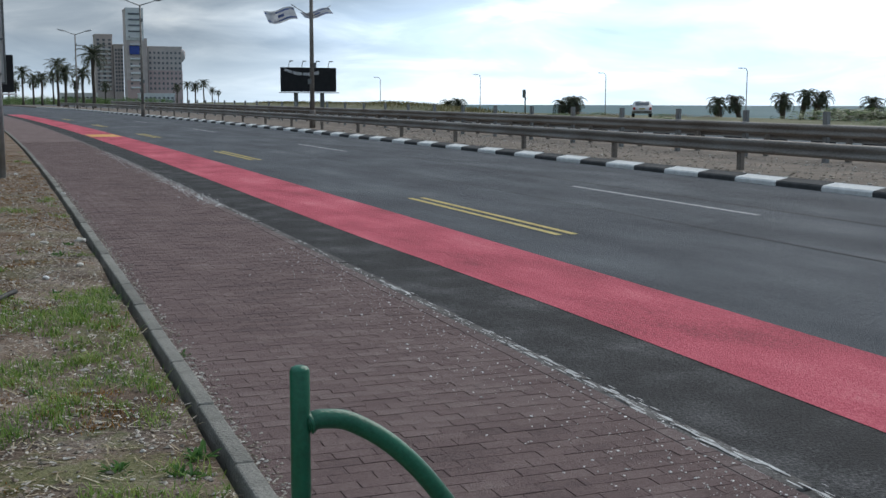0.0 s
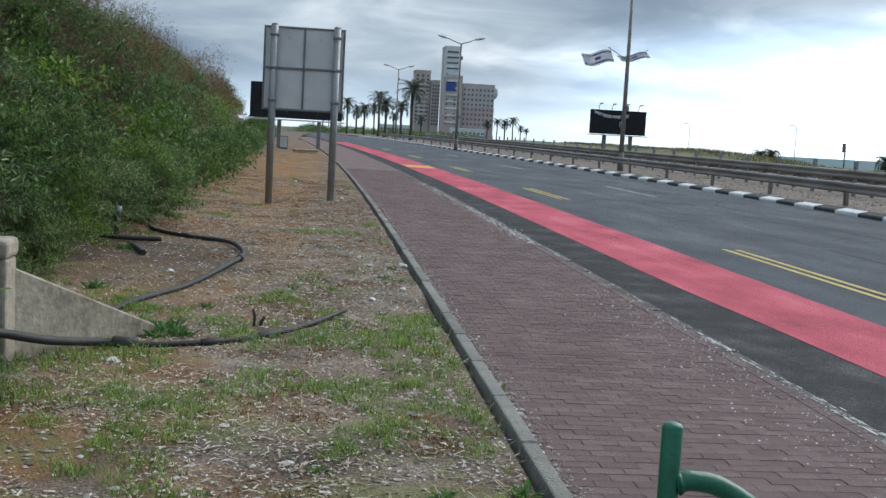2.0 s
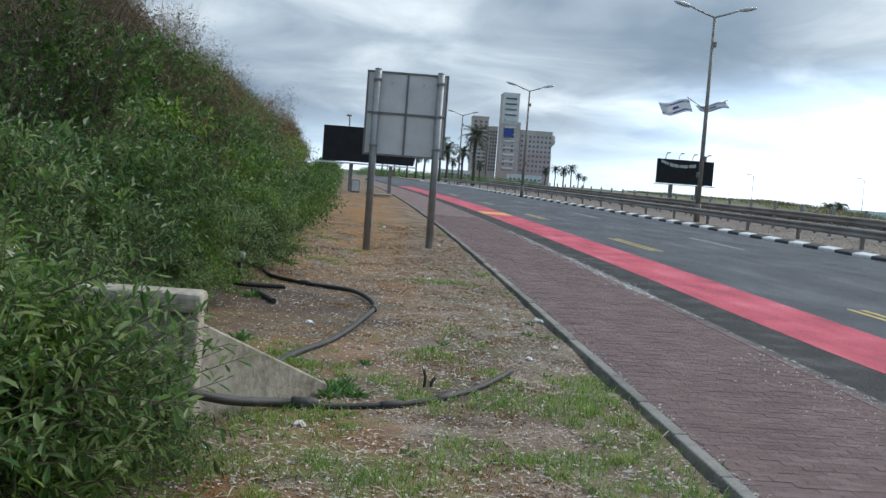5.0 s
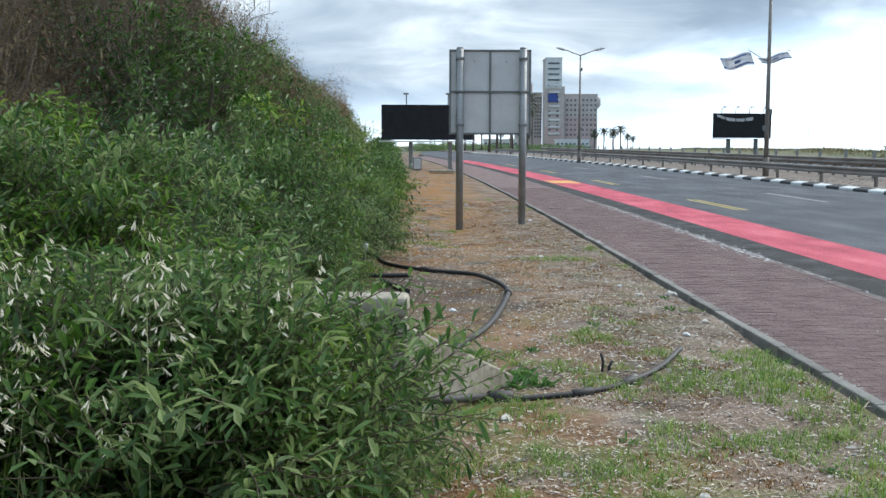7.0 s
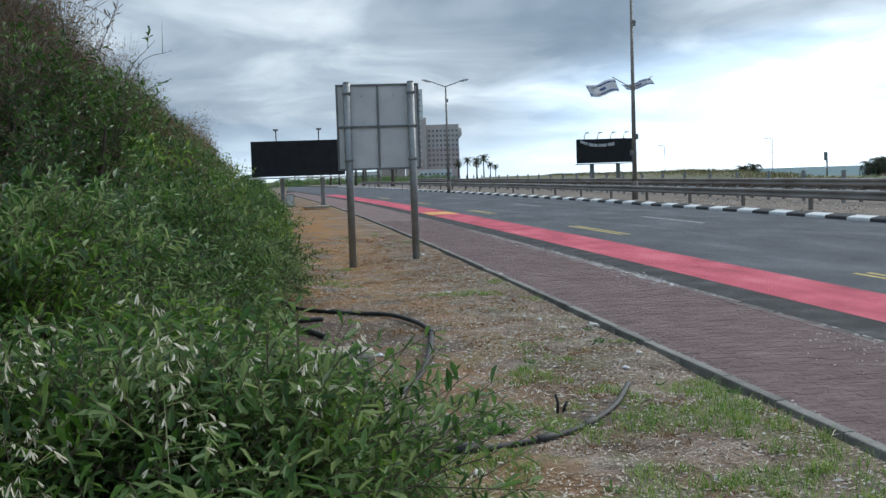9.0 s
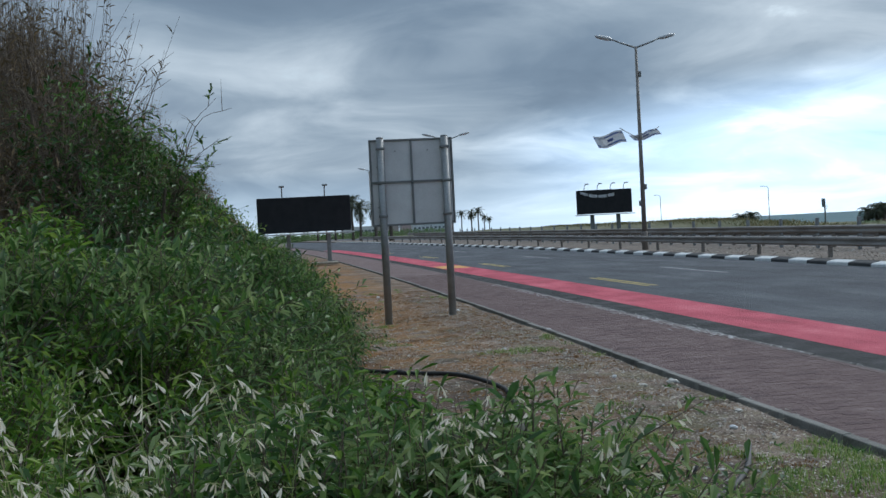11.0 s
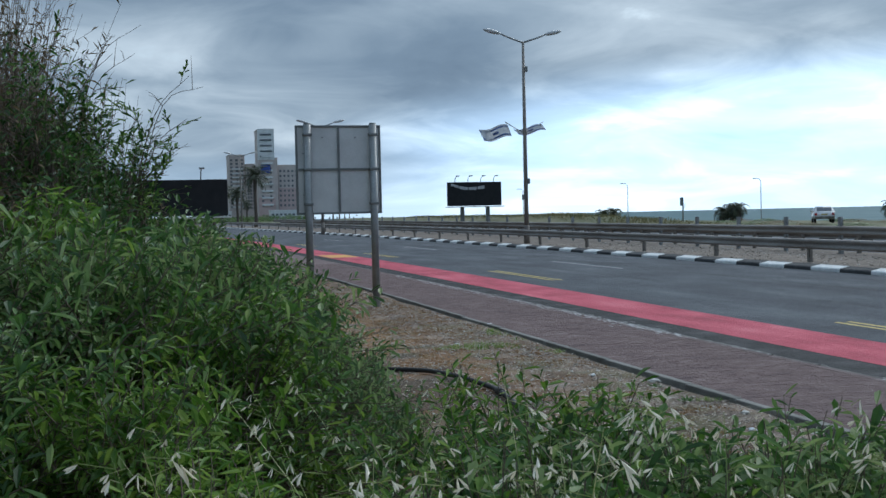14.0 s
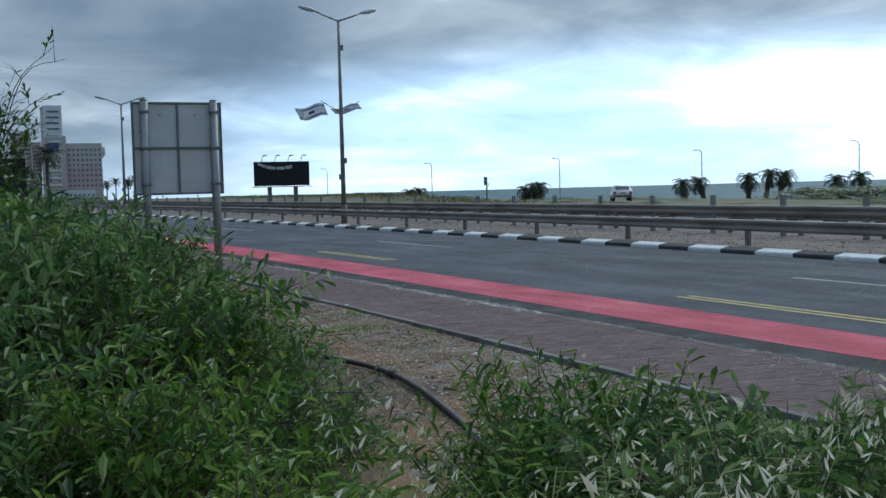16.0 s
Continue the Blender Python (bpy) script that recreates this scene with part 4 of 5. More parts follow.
def make_block(name, label, x0, x1, y, h, depth, wall, cols, rows, win, z_from, lower=None, ledges=0):
    b = thing(name, label, "building", at=((x0 + x1) / 2 - 1.4, y, 3.4))
    w = x1 - x0
    part("wall", boxed((-w / 2, 0, -4), (w / 2, depth, h)), wall, b)
    part("parapet", boxed((-w / 2 - 0.3, -0.3, h), (w / 2 + 0.3, depth + 0.3, h + 1.1), 0.1), wall, b)
    if lower:
        part("lower_wall", boxed((-w / 2 - 0.2, -0.25, -4), (w / 2 + 0.2, 0.0, lower)), "wall_pink", b)
    me = None
    ww, wh = win
    for r in range(rows):
        for c in range(cols):
            x = -w / 2 + w * (c + 0.5) / cols
            z = z_from + (h - 2.0 - z_from) * (r + 0.5) / rows
            if me is None:
                bm = bmesh.new()
                box(bm, (-ww / 2, -0.32, -wh / 2), (ww / 2, 0.2, wh / 2))
                ob = part("window", bm, "glass_dark", b)
                me = ob.data
            else:
                ob = new("window", me)
                ob.parent = b
            ob.location = (x, 0, z)
    for k in range(ledges):
        z = z_from + (h * 0.82 - z_from) * (k + 0.5) / max(1, ledges)
        part("balcony", boxed((-w * 0.3, -1.6, z - 0.9), (w * 0.38, 0.0, z + 0.45), 0.1), "wall_white", b)
    return b


FARB = 900.0
hotel = make_block("hotel", "broad pinkish hotel block with rows of small windows", 105.7, 131.5, FARB, 39.5, 30, "wall_grey", 8, 8, (1.5, 1.7), 6.0, 22.0)
part("corner_turret", tubed([(12.6, 1.5, 29), (13.6, 1.2, 32), (13.6, 1.2, 36.5), (12.7, 1.5, 38.5)], [1.0, 2.2, 2.2, 1.0], 12), "wall_grey", hotel)
tower = make_block("tower", "tall slim grey tower with white balconies", 88.5, 101.4, FARB - 12, 67.0, 22, "wall_grey", 2, 16, (1.6, 1.5), 6.0, 14.0, 9)
part("crown_panel", boxed((-6.6, -0.6, 44), (6.6, -0.25, 68.5), 0.1), "wall_white", tower)
for k in range(5):
    part("crown_louvre", boxed((-4.6, -1.0, 46 + 4.3 * k), (4.4, -0.6, 47.3 + 4.3 * k), 0.1), "glass_dark", tower)
part("side_shaft", boxed((6.5, 4, 0), (9.4, 20, 46.0), 0.1), "wall_grey", tower)
part("emblem", boxed((-4.4, -1.9, 33.5), (3.0, -1.62, 40.0), 0.6), "blue_sign", tower)
west = make_block("apartment_tower", "grey apartment tower with rounded white balconies", 68.1, 81.0, FARB + 20, 49.0, 22, "wall_grey", 3, 14, (2.0, 1.6), 6.0, None, 10)
make_block("apartment_block", "stepped grey apartment block beside the towers", 81.5, 88.0, FARB + 10, 41.0, 20, "wall_grey", 3, 12, (1.4, 1.7), 5.0)
make_block("pavilion", "long low white pavilion beside the hotel", 92.0, 117.0, FARB - 60, 2.8, 12, "wall_white", 8, 1, (1.8, 1.4), 0.2)
make_block("pavilion", "long low white terrace building behind the palms", 36.0, 60.0, FARB - 100, 2.6, 12, "wall_white", 9, 1, (1.8, 1.4), 0.2)


def palm_meshes(seed, h, fronds=26, size=2.6, droop=1.0, lean=0.0):
    rnd = random.Random(seed)
    trunk = [(lean * (i / 8) ** 2 + 0.05 * math.sin(i), 0.04 * math.cos(i * 1.3), h * i / 8) for i in range(9)]
    tr = tubed(trunk, [0.42, 0.34, 0.30, 0.29, 0.28, 0.28, 0.30, 0.36, 0.30], 9)
    v, f = [], []
    top = Vector(trunk[-1])
    for k in range(fronds):
        az = k * 2.399 + rnd.uniform(-0.2, 0.2)
        el = 1.35 - 1.9 * ((k + 0.5) / fronds) ** 1.1 + rnd.uniform(-0.1, 0.1)
        L = size * rnd.uniform(0.8, 1.1)
        out = Vector((math.cos(az), math.sin(az), 0))
        pts = []
        p, e = top.copy(), el
        for i in range(11):
            pts.append(p.copy())
            p += (out * math.cos(e) + Vector((0, 0, math.sin(e)))) * L / 10
            e -= 0.17 * droop * (0.4 + i / 8)
        side = out.cross(Vector((0, 0, 1)))
        for i in range(1, 11):
            d = (pts[i] - pts[i - 1])
            ln = size * 0.24 * math.sin(math.pi * (0.12 + 0.84 * i / 11)) + 0.1
            for sgn in (-1, 1):
                for q in (0.0, 0.5):
                    a = pts[i - 1] + d * q
                    tip = a + side * sgn * ln * 0.85 + d.normalized() * ln * 0.55 - Vector((0, 0, ln * 0.35))
                    n = len(v)
                    v += [tuple(a), tuple(a + d * 0.42), tuple(tip)]
                    f.append((n, n + 1, n + 2))
            n = len(v)
            v += [tuple(pts[i - 1] + side * 0.03), tuple(pts[i - 1] - side * 0.03), tuple(pts[i] - side * 0.025), tuple(pts[i] + side * 0.025)]
            f.append((n, n + 1, n + 2, n + 3))
    return tr, v, f


def make_palm(label, seed, h, size, droop=1.0, lean=0.0, group="palms along the road"):
    p = thing("palm_tree", label, "palm tree", group, at=(0, 0, -50))
    tr, v, f = palm_meshes(seed, h, 28, size, droop, lean)
    part("trunk", tr, "palm_trunk", p)
    raw("crown", v, f, "palm_leaf", p)
    return p


palm_a = make_palm("tall date palm with a dense feathery crown", 3, 9.6, 3.6)
palm_b = make_palm("date palm with a ragged drooping crown", 5, 7.4, 3.2, 1.3)
ROADSIDE = [(4.12, 3.0, 0), (2.45, 2.2, 0), (2.8, 1.9, 1), (1.7, 1.45, 1), (0.83, 1.7, 0), (3.59, 1.8, 1), (1.3, 1.3, 1), (0.2, 1.2, 1), (-0.4, 1.0, 1), (3.2, 1.0, 1), (2.2, 1.4, 0), (0.5, 0.9, 1),
            (8.5, 0.9, 0), (8.9, 0.95, 1), (9.3, 1.05, 0), (9.7, 0.6, 1), (10.0, 0.45, 1), (8.0, 0.8, 1), (4.6, 0.9, 1), (-0.1, 0.8, 0), (-0.9, 0.7, 0)]
for i, (a, el, kind) in enumerate(ROADSIDE):
    src = (palm_a, palm_b)[kind]
    h = (12.0, 9.4)[kind]
    d = min((9.0, 7.4)[kind] / math.tan(radians(el + 0.25)), 560.0)
    k = d * math.tan(radians(el + 0.25)) / h
    copy_thing(src, pose(d * math.sin(radians(a)) - 0.3, d * math.cos(radians(a)), 0.6, 0, 0, i * 77) @ Matrix.Scale(k, 4))
sea_a = make_palm("small windblown palm near the shore", 8, 4.7, 1.75, 1.5, 0.8, "palms along the shore")
for a, d, z in ((24.05, 150, -3.4), (24.6, 152, -3.2), (29.6, 140, -3.3), (30.2, 141, -3.0), (30.6, 139, -2.9), (37.9, 128, -3.0), (38.8, 130, -2.8), (40.8, 124, -2.6), (41.6, 126, -2.2), (42.2, 125, -2.4), (45.3, 120, -3.0), (46.4, 122, -2.7)):
    copy_thing(sea_a, pose(-5.26 + d * math.sin(radians(a)), 2.15 + d * math.cos(radians(a)), z, 0, 0, a * 50))
for src in (palm_a, palm_b, sea_a):
    for o in list(src.children_recursive) + [src]:
        bpy.data.objects.remove(o)


# ---------------------------------------------------------------- plants
def leaf_into(v, f, p, d, up, ln, wd, simple=False):
    """One lance-shaped leaf from p along d, folded along its midrib."""
    side = d.cross(up)
    if side.length < 1e-4:
        side = d.orthogonal()
    side = side.normalized()
    nrm = side.cross(d).normalized()
    n = len(v)
    mid = p + d * ln * 0.48
    tip = p + d * ln - nrm * ln * 0.12
    if simple:
        v += [tuple(p), tuple(mid - side * wd / 2 + nrm * wd * 0.16), tuple(tip), tuple(mid + side * wd / 2 + nrm * wd * 0.16)]
        f += [(n, n + 1, n + 2), (n, n + 2, n + 3)]
    else:
        # spoon-shaped: narrow base, widest above the middle, blunt tip, folded on the midrib
        low, high = p + d * ln * 0.34, p + d * ln * 0.74 - nrm * ln * 0.04
        v += [tuple(p), tuple(low - side * wd * 0.34 + nrm * wd * 0.12), tuple(high - side * wd * 0.5 + nrm * wd * 0.17), tuple(tip),
              tuple(high + side * wd * 0.5 + nrm * wd * 0.17), tuple(low + side * wd * 0.34 + nrm * wd * 0.12)]
        f += [(n, n + 3, n + 2, n + 1), (n, n + 5, n + 4, n + 3)]


def shrub_mesh(seed, h, r, twigs, per, ln, wd, simple, sparse=0.0, wild=0.3, upright=0.5):
    """Stems that fan out, twigs to an uneven outline, leaves along the twigs."""
    rnd = random.Random(seed)
    bm = bmesh.new()
    v, f = [], []
    stems = []
    for i in range(7):
        a = i * 2.4 + rnd.uniform(-0.3, 0.3)
        out = Vector((math.cos(a), math.sin(a), 0)) * r * rnd.uniform(0.25, 0.6)
        pts = [Vector((0, 0, -0.15)) + out * 0.1, out * 0.45 + Vector((0, 0, h * 0.3)), out + Vector((0, 0, h * rnd.uniform(0.5, 0.7)))]
        tube(bm, pts, [0.022 * h, 0.015 * h, 0.006 * h], 5, False)
        stems.append(pts)
    for t in range(twigs):
        a = rnd.uniform(0, 2 * math.pi)
        # height share: more twigs near the outline and the crown
        u = rnd.uniform(0.02, 1.0) ** 0.8
        ring = math.sqrt(max(0.02, 1 - (max(0, u - 0.35) / 0.66) ** 2))
        rough = 1 + wild * noise.noise((math.cos(a) * 1.6 + seed, math.sin(a) * 1.6, u * 2.2)) * 1.6
        rr = r * ring * rough * rnd.uniform(0.72, 1.05)
        tip = Vector((math.cos(a) * rr, math.sin(a) * rr, h * (0.04 + 0.96 * u) * (0.85 + 0.3 * rough * 0.5)))
        st = stems[rnd.randrange(7)]
        root = st[1].lerp(st[2], rnd.random())
        root = root.lerp(tip, rnd.uniform(0.15, 0.55))
        way = (tip - root)
        if way.length < 0.05:
            continue
        mid = root.lerp(tip, 0.5) + Vector((0, 0, 0.08 * h * rnd.uniform(-0.5, 0.3)))
        end = tip + Vector((0, 0, upright * 0.12 * h * rnd.random()))
        tube(bm, [root, mid, end], [0.004, 0.0028, 0.0014], 3, False)
        for k in range(per):
            if rnd.random() < sparse:
                continue
            q = 0.25 + 0.75 * (k + rnd.random()) / per
            p = root.lerp(mid, q * 2) if q < 0.5 else mid.lerp(end, q * 2 - 1)
            base = (end - root).normalized()
            az = k * 2.4 + rnd.uniform(-0.6, 0.6)
            o = base.orthogonal().normalized()
            o = (math.cos(az) * o + math.sin(az) * base.cross(o)).normalized()
            d = (base * rnd.uniform(0.2, 0.8) + o * rnd.uniform(0.6, 1.0) + Vector((0, 0, rnd.uniform(-0.5, 0.4)))).normalized()
            s = 0.4 + 0.85 * rnd.random() ** 1.3
            leaf_into(v, f, p, d, Vector((rnd.uniform(-0.4, 0.4), rnd.uniform(-0.4, 0.4), 1)), ln * s, wd * s, simple)
    return bm, v, f


def make_shrub(label, seed, leaf_mat, h=1.0, r=0.6, twigs=200, per=10, ln=0.08, wd=0.022, simple=False, group="shrubs on the bank", name="shrub", **kw):
    s = thing(name, label, "shrub", group, at=(0, 0, -60))
    bm, v, f = shrub_mesh(seed, h, r, twigs, per, ln, wd, simple, **kw)
    part("woody_frame", bm, "twig", s)
    raw("foliage", v, f, leaf_mat, s)
    return s


def drop(src):
    for o in list(src.children_recursive) + [src]:
        bpy.data.objects.remove(o)


def plant(src, x, y, k=1.0, rz=0.0, sink=0.05, stretch=1.0):
    return copy_thing(src, pose(x, y, bank(x, y) - sink, 0, 0, rz) @ Matrix.Diagonal((k, k, k * stretch, 1)))


rnd = random.Random(11)
tall_open = make_shrub("tall open shrub with dark leaves on upright stems", 24, "leaf", 2.35, 0.75, 230, 11, 0.10, 0.036, group="shrubs beside the path", wild=0.75, sparse=0.2, upright=0.4)
for x, y, k in ((-5.0, 14.0, 1.2), (-5.6, 14.4, 1.3), (-5.1, 12.2, 0.95)):
    plant(tall_open, x, y, k, 70 * x)
drop(tall_open)
near_a = make_shrub("dense green shrub with glossy lance-shaped leaves", 21, "leaf_near", 1.1, 0.72, 440, 19, 0.070, 0.0195, group="shrubs beside the path", wild=0.7, upright=0.4)
near_b = make_shrub("green shrub with narrow greyish leaves", 22, "leaf_grey", 1.1, 0.7, 400, 17, 0.068, 0.0205, group="shrubs beside the path", wild=0.6, upright=0.4)
near_c = make_shrub("bright green leafy shrub with young shoots", 23, "leaf_lime", 1.1, 0.68, 420, 19, 0.066, 0.020, group="shrubs beside the path", wild=0.6, upright=0.4)
narrow = make_shrub("slim upright shrub with glossy green leaves", 26, "leaf_near", 1.4, 0.42, 190, 13, 0.07, 0.026, group="shrubs beside the path", wild=0.9, upright=0.3)
for x, y, k in ((-2.75, 4.2, 0.92), (-3.0, 4.3, 0.88), (-3.42, 4.3, 0.92), (-3.68, 4.2, 0.95), (-3.9, 4.05, 0.85)):
    plant(narrow, x, y, k, 90 * x)
drop(narrow)
# beside the headwall and along the trodden edge: x, y, top, kind
EDGE = [(-2.3, 5.5, 0.58, 0), (-2.42, 5.1, 0.65, 2), (-2.62, 4.45, 1.1, 2), (-2.8, 4.25, 1.3, 0), (-3.05, 4.2, 1.3, 0), (-3.4, 4.15, 1.25, 0), (-3.75, 4.1, 1.3, 2), (-2.85, 4.45, 0.95, 0), (-3.3, 4.2, 0.9, 0), (-2.5, 5.5, 0.7, 0), (-2.8, 4.95, 1.14, 0), (-3.08, 4.85, 1.12, 0), (-3.2, 5.45, 1.15, 2), (-3.62, 5.0, 1.1, 2), (-3.3, 5.15, 1.15, 0), (-2.95, 5.75, 0.8, 0), (-3.9, 4.6, 0.9, 0), (-4.55, 4.9, 1.2, 2), (-5.3, 4.8, 1.3, 2), (-6.1, 5.2, 1.35, 0), (-6.9, 4.6, 1.35, 2), (-6.9, 6.0, 1.6, 1),
        (-3.9, 5.7, 0.6, 0), (-4.8, 6.3, 1.4, 2), (-5.7, 6.5, 1.6, 0), (-4.35, 7.4, 1.5, 2), (-5.0, 7.6, 1.7, 0), (-5.9, 7.9, 1.8, 1), (-6.9, 7.6, 2.0, 0), (-3.75, 8.2, 1.1, 1), (-4.4, 8.7, 1.65, 0), (-5.3, 9.1, 1.9, 2),
        (-3.05, 9.0, 0.7, 0), (-3.6, 9.7, 1.15, 0), (-4.3, 10.0, 1.5, 1), (-3.1, 10.5, 0.75, 0), (-3.7, 11.0, 1.2, 0), (-3.35, 12.2, 1.0, 2), (-4.2, 12.1, 1.6, 0), (-3.4, 13.7, 1.1, 0), (-3.2, 15.0, 1.1, 1), (-3.9, 14.4, 1.5, 0), (-2.95, 16.4, 1.05, 0), (-3.3, 17.6, 1.2, 2)]
for i, (x, y, top, kind) in enumerate(EDGE):
    k = top / 1.1
    plant((near_a, near_b, near_c)[kind], x, y, k * rnd.uniform(0.95, 1.05), rnd.uniform(0, 360), 0.05, rnd.uniform(0.9, 1.05))

bank_kinds = [
    make_shrub("dense dark green shrub on the bank", 31, "leaf", 1.6, 1.0, 170, 9, 0.17, 0.062, True, wild=0.6),
    make_shrub("bushy mid-green shrub on the bank", 32, "leaf_lime", 1.5, 1.0, 160, 9, 0.16, 0.06, True, wild=0.7),
    make_shrub("grey-green shrub with narrow leaves on the bank", 33, "leaf_grey", 1.6, 1.0, 170, 9, 0.17, 0.05, True, wild=0.7),
    make_shrub("dry brownish shrub on the upper bank", 34, "leaf_dry", 1.6, 0.95, 230, 8, 0.12, 0.03, True, wild=0.6, sparse=0.2, upright=1.2),
    make_shrub("tall feathery half-dry shrub on the bank", 35, "leaf_dry", 2.6, 0.85, 230, 8, 0.11, 0.022, True, wild=0.7, sparse=0.35, upright=2.0),
]
far_scrub = []
y = 9.0
while y < 190:
    step = 1.25 if y < 34 else (2.1 if y < 80 else 4.4)
    d = 0.35
    while d < 9.5:
        x = foot(y) - d + rnd.uniform(-0.3, 0.3)
        yy = y + rnd.uniform(-0.45, 0.45) * step
        if not (yy < 18 and d < 1.4) and not (yy < 10.5 and x > -5.6):
            u = d / 9.5 + rnd.uniform(-0.22, 0.22)
            kind = rnd.choice((0, 0, 1, 2)) if u < 0.27 else (rnd.choice((0, 2, 3, 3)) if u < 0.42 else rnd.choice((3, 3, 4, 3)))
            k = rnd.uniform(0.8, 1.15) * (0.72 + 0.28 * min(1.0, d / 2.5)) * (1.0 if y < 34 else (1.05 if y < 80 else 1.6))
            if y < 34:
                plant(bank_kinds[kind], x, yy, k, rnd.uniform(0, 360), 0.12)
            else:
                far_scrub.append((kind, x, yy, k, rnd.uniform(0, 360)))
        d += step * (0.95 if d < 5 else 1.25)
    y += step
for x, yy, k in ((-6.4, 17.5, 1.5), (-6.9, 16.4, 1.45), (-6.3, 15.4, 1.3), (-7.6, 19.5, 1.15), (-8.2, 22.0, 1.2), (-7.2, 24.0, 1.1), (-9.0, 18.0, 1.2), (-8.6, 26.0, 1.1), (-6.9, 30.0, 1.0)):
    plant(bank_kinds[4], x, yy, k, rnd.uniform(0, 360), 0.1)
for x, yy, k in ((-4.4, 58.0, 0.8), (-4.6, 64.0, 0.75), (-4.9, 74.0, 0.9)):
    plant(bank_kinds[0], x, yy, k, 40 * k, 0.1)
for x, yy, k in ((72.0, 78.0, 1.6), (76.0, 82.0, 1.4), (70.5, 70.0, 1.7), (70.8, 66.0, 1.5), (71.5, 74.0, 1.2)):
    copy_thing(bank_kinds[0], pose(x - 4, yy, 0.2, 0, 0, x * 9) @ Matrix.Diagonal((k * 2.4, k * 2.4, k * 0.42, 1)))


def join_scrub(name, label, rows):
    """Far scrub that nobody could count, leaf by leaf but in one mesh a colour."""
    by = {}
    for kind, m in rows:
        src = next(o for o in bank_kinds[kind].children if o.name.startswith("foliage"))
        vs = np.empty(len(src.data.vertices) * 3)
        src.data.vertices.foreach_get("co", vs)
        vs = vs.reshape(-1, 3)
        mat = np.array(m)
        by.setdefault(kind, []).append(vs @ mat[:3, :3].T + mat[:3, 3])
    root = thing(name, label, "scrub", kind="stuff")
    for kind, chunks in by.items():
        src = next(o for o in bank_kinds[kind].children if o.name.startswith("foliage"))
        faces = [tuple(p.vertices) for p in src.data.polygons]
        n = len(src.data.vertices)
        allf = [tuple(i + c * n for i in q) for c in range(len(chunks)) for q in faces]
        raw("foliage", np.concatenate(chunks).tolist(), allf, KIND_MATS[kind], root)


KIND_MATS = ["leaf", "leaf_lime", "leaf_grey", "leaf_dry", "leaf_dry"]
join_scrub("scrub", "mixed green and brown scrub covering the far bank", [(kd, pose(x, yy, bank(x, yy) - 0.12, 0, 0, a) @ Matrix.Scale(k, 4)) for kd, x, yy, k, a in far_scrub])
join_scrub("scrub", "dark hedge below the roadside palms", [(0 if i % 2 else 2, pose((250 + 5 * i) * math.sin(radians(-1.5 + 0.26 * i)), (250 + 5 * i) * math.cos(radians(-1.5 + 0.26 * i)), 0.3, 0, 0, i * 61) @ Matrix.Diagonal((2.6, 2.0, 1.1 + 0.6 * (i * 7 % 5) / 5, 1))) for i in range(36)])
join_scrub("scrub", "low dark growth along the far field", [(3 if i % 3 else 2, pose(34 + rnd.uniform(-2, 32), 38 + i * 2.6 + rnd.uniform(-2, 2), 0.25, 0, 0, i * 50) @ Matrix.Diagonal((1.7, 1.7, 0.22, 1))) for i in range(60)])


def make_bare_shrub(x, y, h, seed, leaves, label):
    """Arching bare twigs with a few leaves near their feet."""
    rr = random.Random(seed)
    s = thing("shrub", label, "shrub", "shrubs beside the path", at=(x, y, bank(x, y) - 0.05))
    bm = bmesh.new()
    v, f = [], []
    for i in range(26):
        a = rr.uniform(0, 6.283)
        o = Vector((math.cos(a), math.sin(a), 0))
        L = h * rr.uniform(0.65, 1.0)
        pts = [o * 0.05, o * L * 0.10 + Vector((0, 0, L * 0.5)), o * L * 0.20 + Vector((0, 0, L * 0.85)), o * L * 0.34 + Vector((0, 0, L * rr.uniform(0.86, 1.02)))]
        c = curve_points(pts, 4)
        tube(bm, c, [0.012 * (1 - 0.85 * k / len(c)) for k in range(len(c))], 4, False)
        for j in range(5):
            b0 = c[rr.randrange(3, len(c) - 1)]
            d = (o * rr.uniform(-0.5, 1) + Vector((rr.uniform(-1, 1), rr.uniform(-1, 1), rr.uniform(0, 1)))).normalized()
            e = b0 + d * 0.4 * rr.uniform(0.5, 1)
            tube(bm, [b0, b0.lerp(e, 0.5) + Vector((0, 0, 0.03)), e], [0.005, 0.003, 0.0015], 3, False)
            if rr.random() < leaves:
                for k in range(9):
                    p = b0.lerp(e, 0.3 + 0.7 * k / 9)
                    leaf_into(v, f, p, (d + Vector((rr.uniform(-1, 1), rr.uniform(-1, 1), rr.uniform(-0.3, 1))) * 0.9).normalized(), Vector((0, 0, 1)), 0.085, 0.026)
    part("woody_frame", bm, "twig", s)
    if f:
        raw("foliage", v, f, "leaf", s)


make_bare_shrub(-4.95, 14.1, 3.15, 5, 0.75, "half-bare shrub with arching grey twigs and dark leaves")
make_bare_shrub(-5.65, 14.3, 3.4, 6, 0.35, "nearly bare shrub with long curving twigs")
make_bare_shrub(-4.3, 9.4, 1.5, 7, 0.8, "leafy shrub with upright thin shoots")


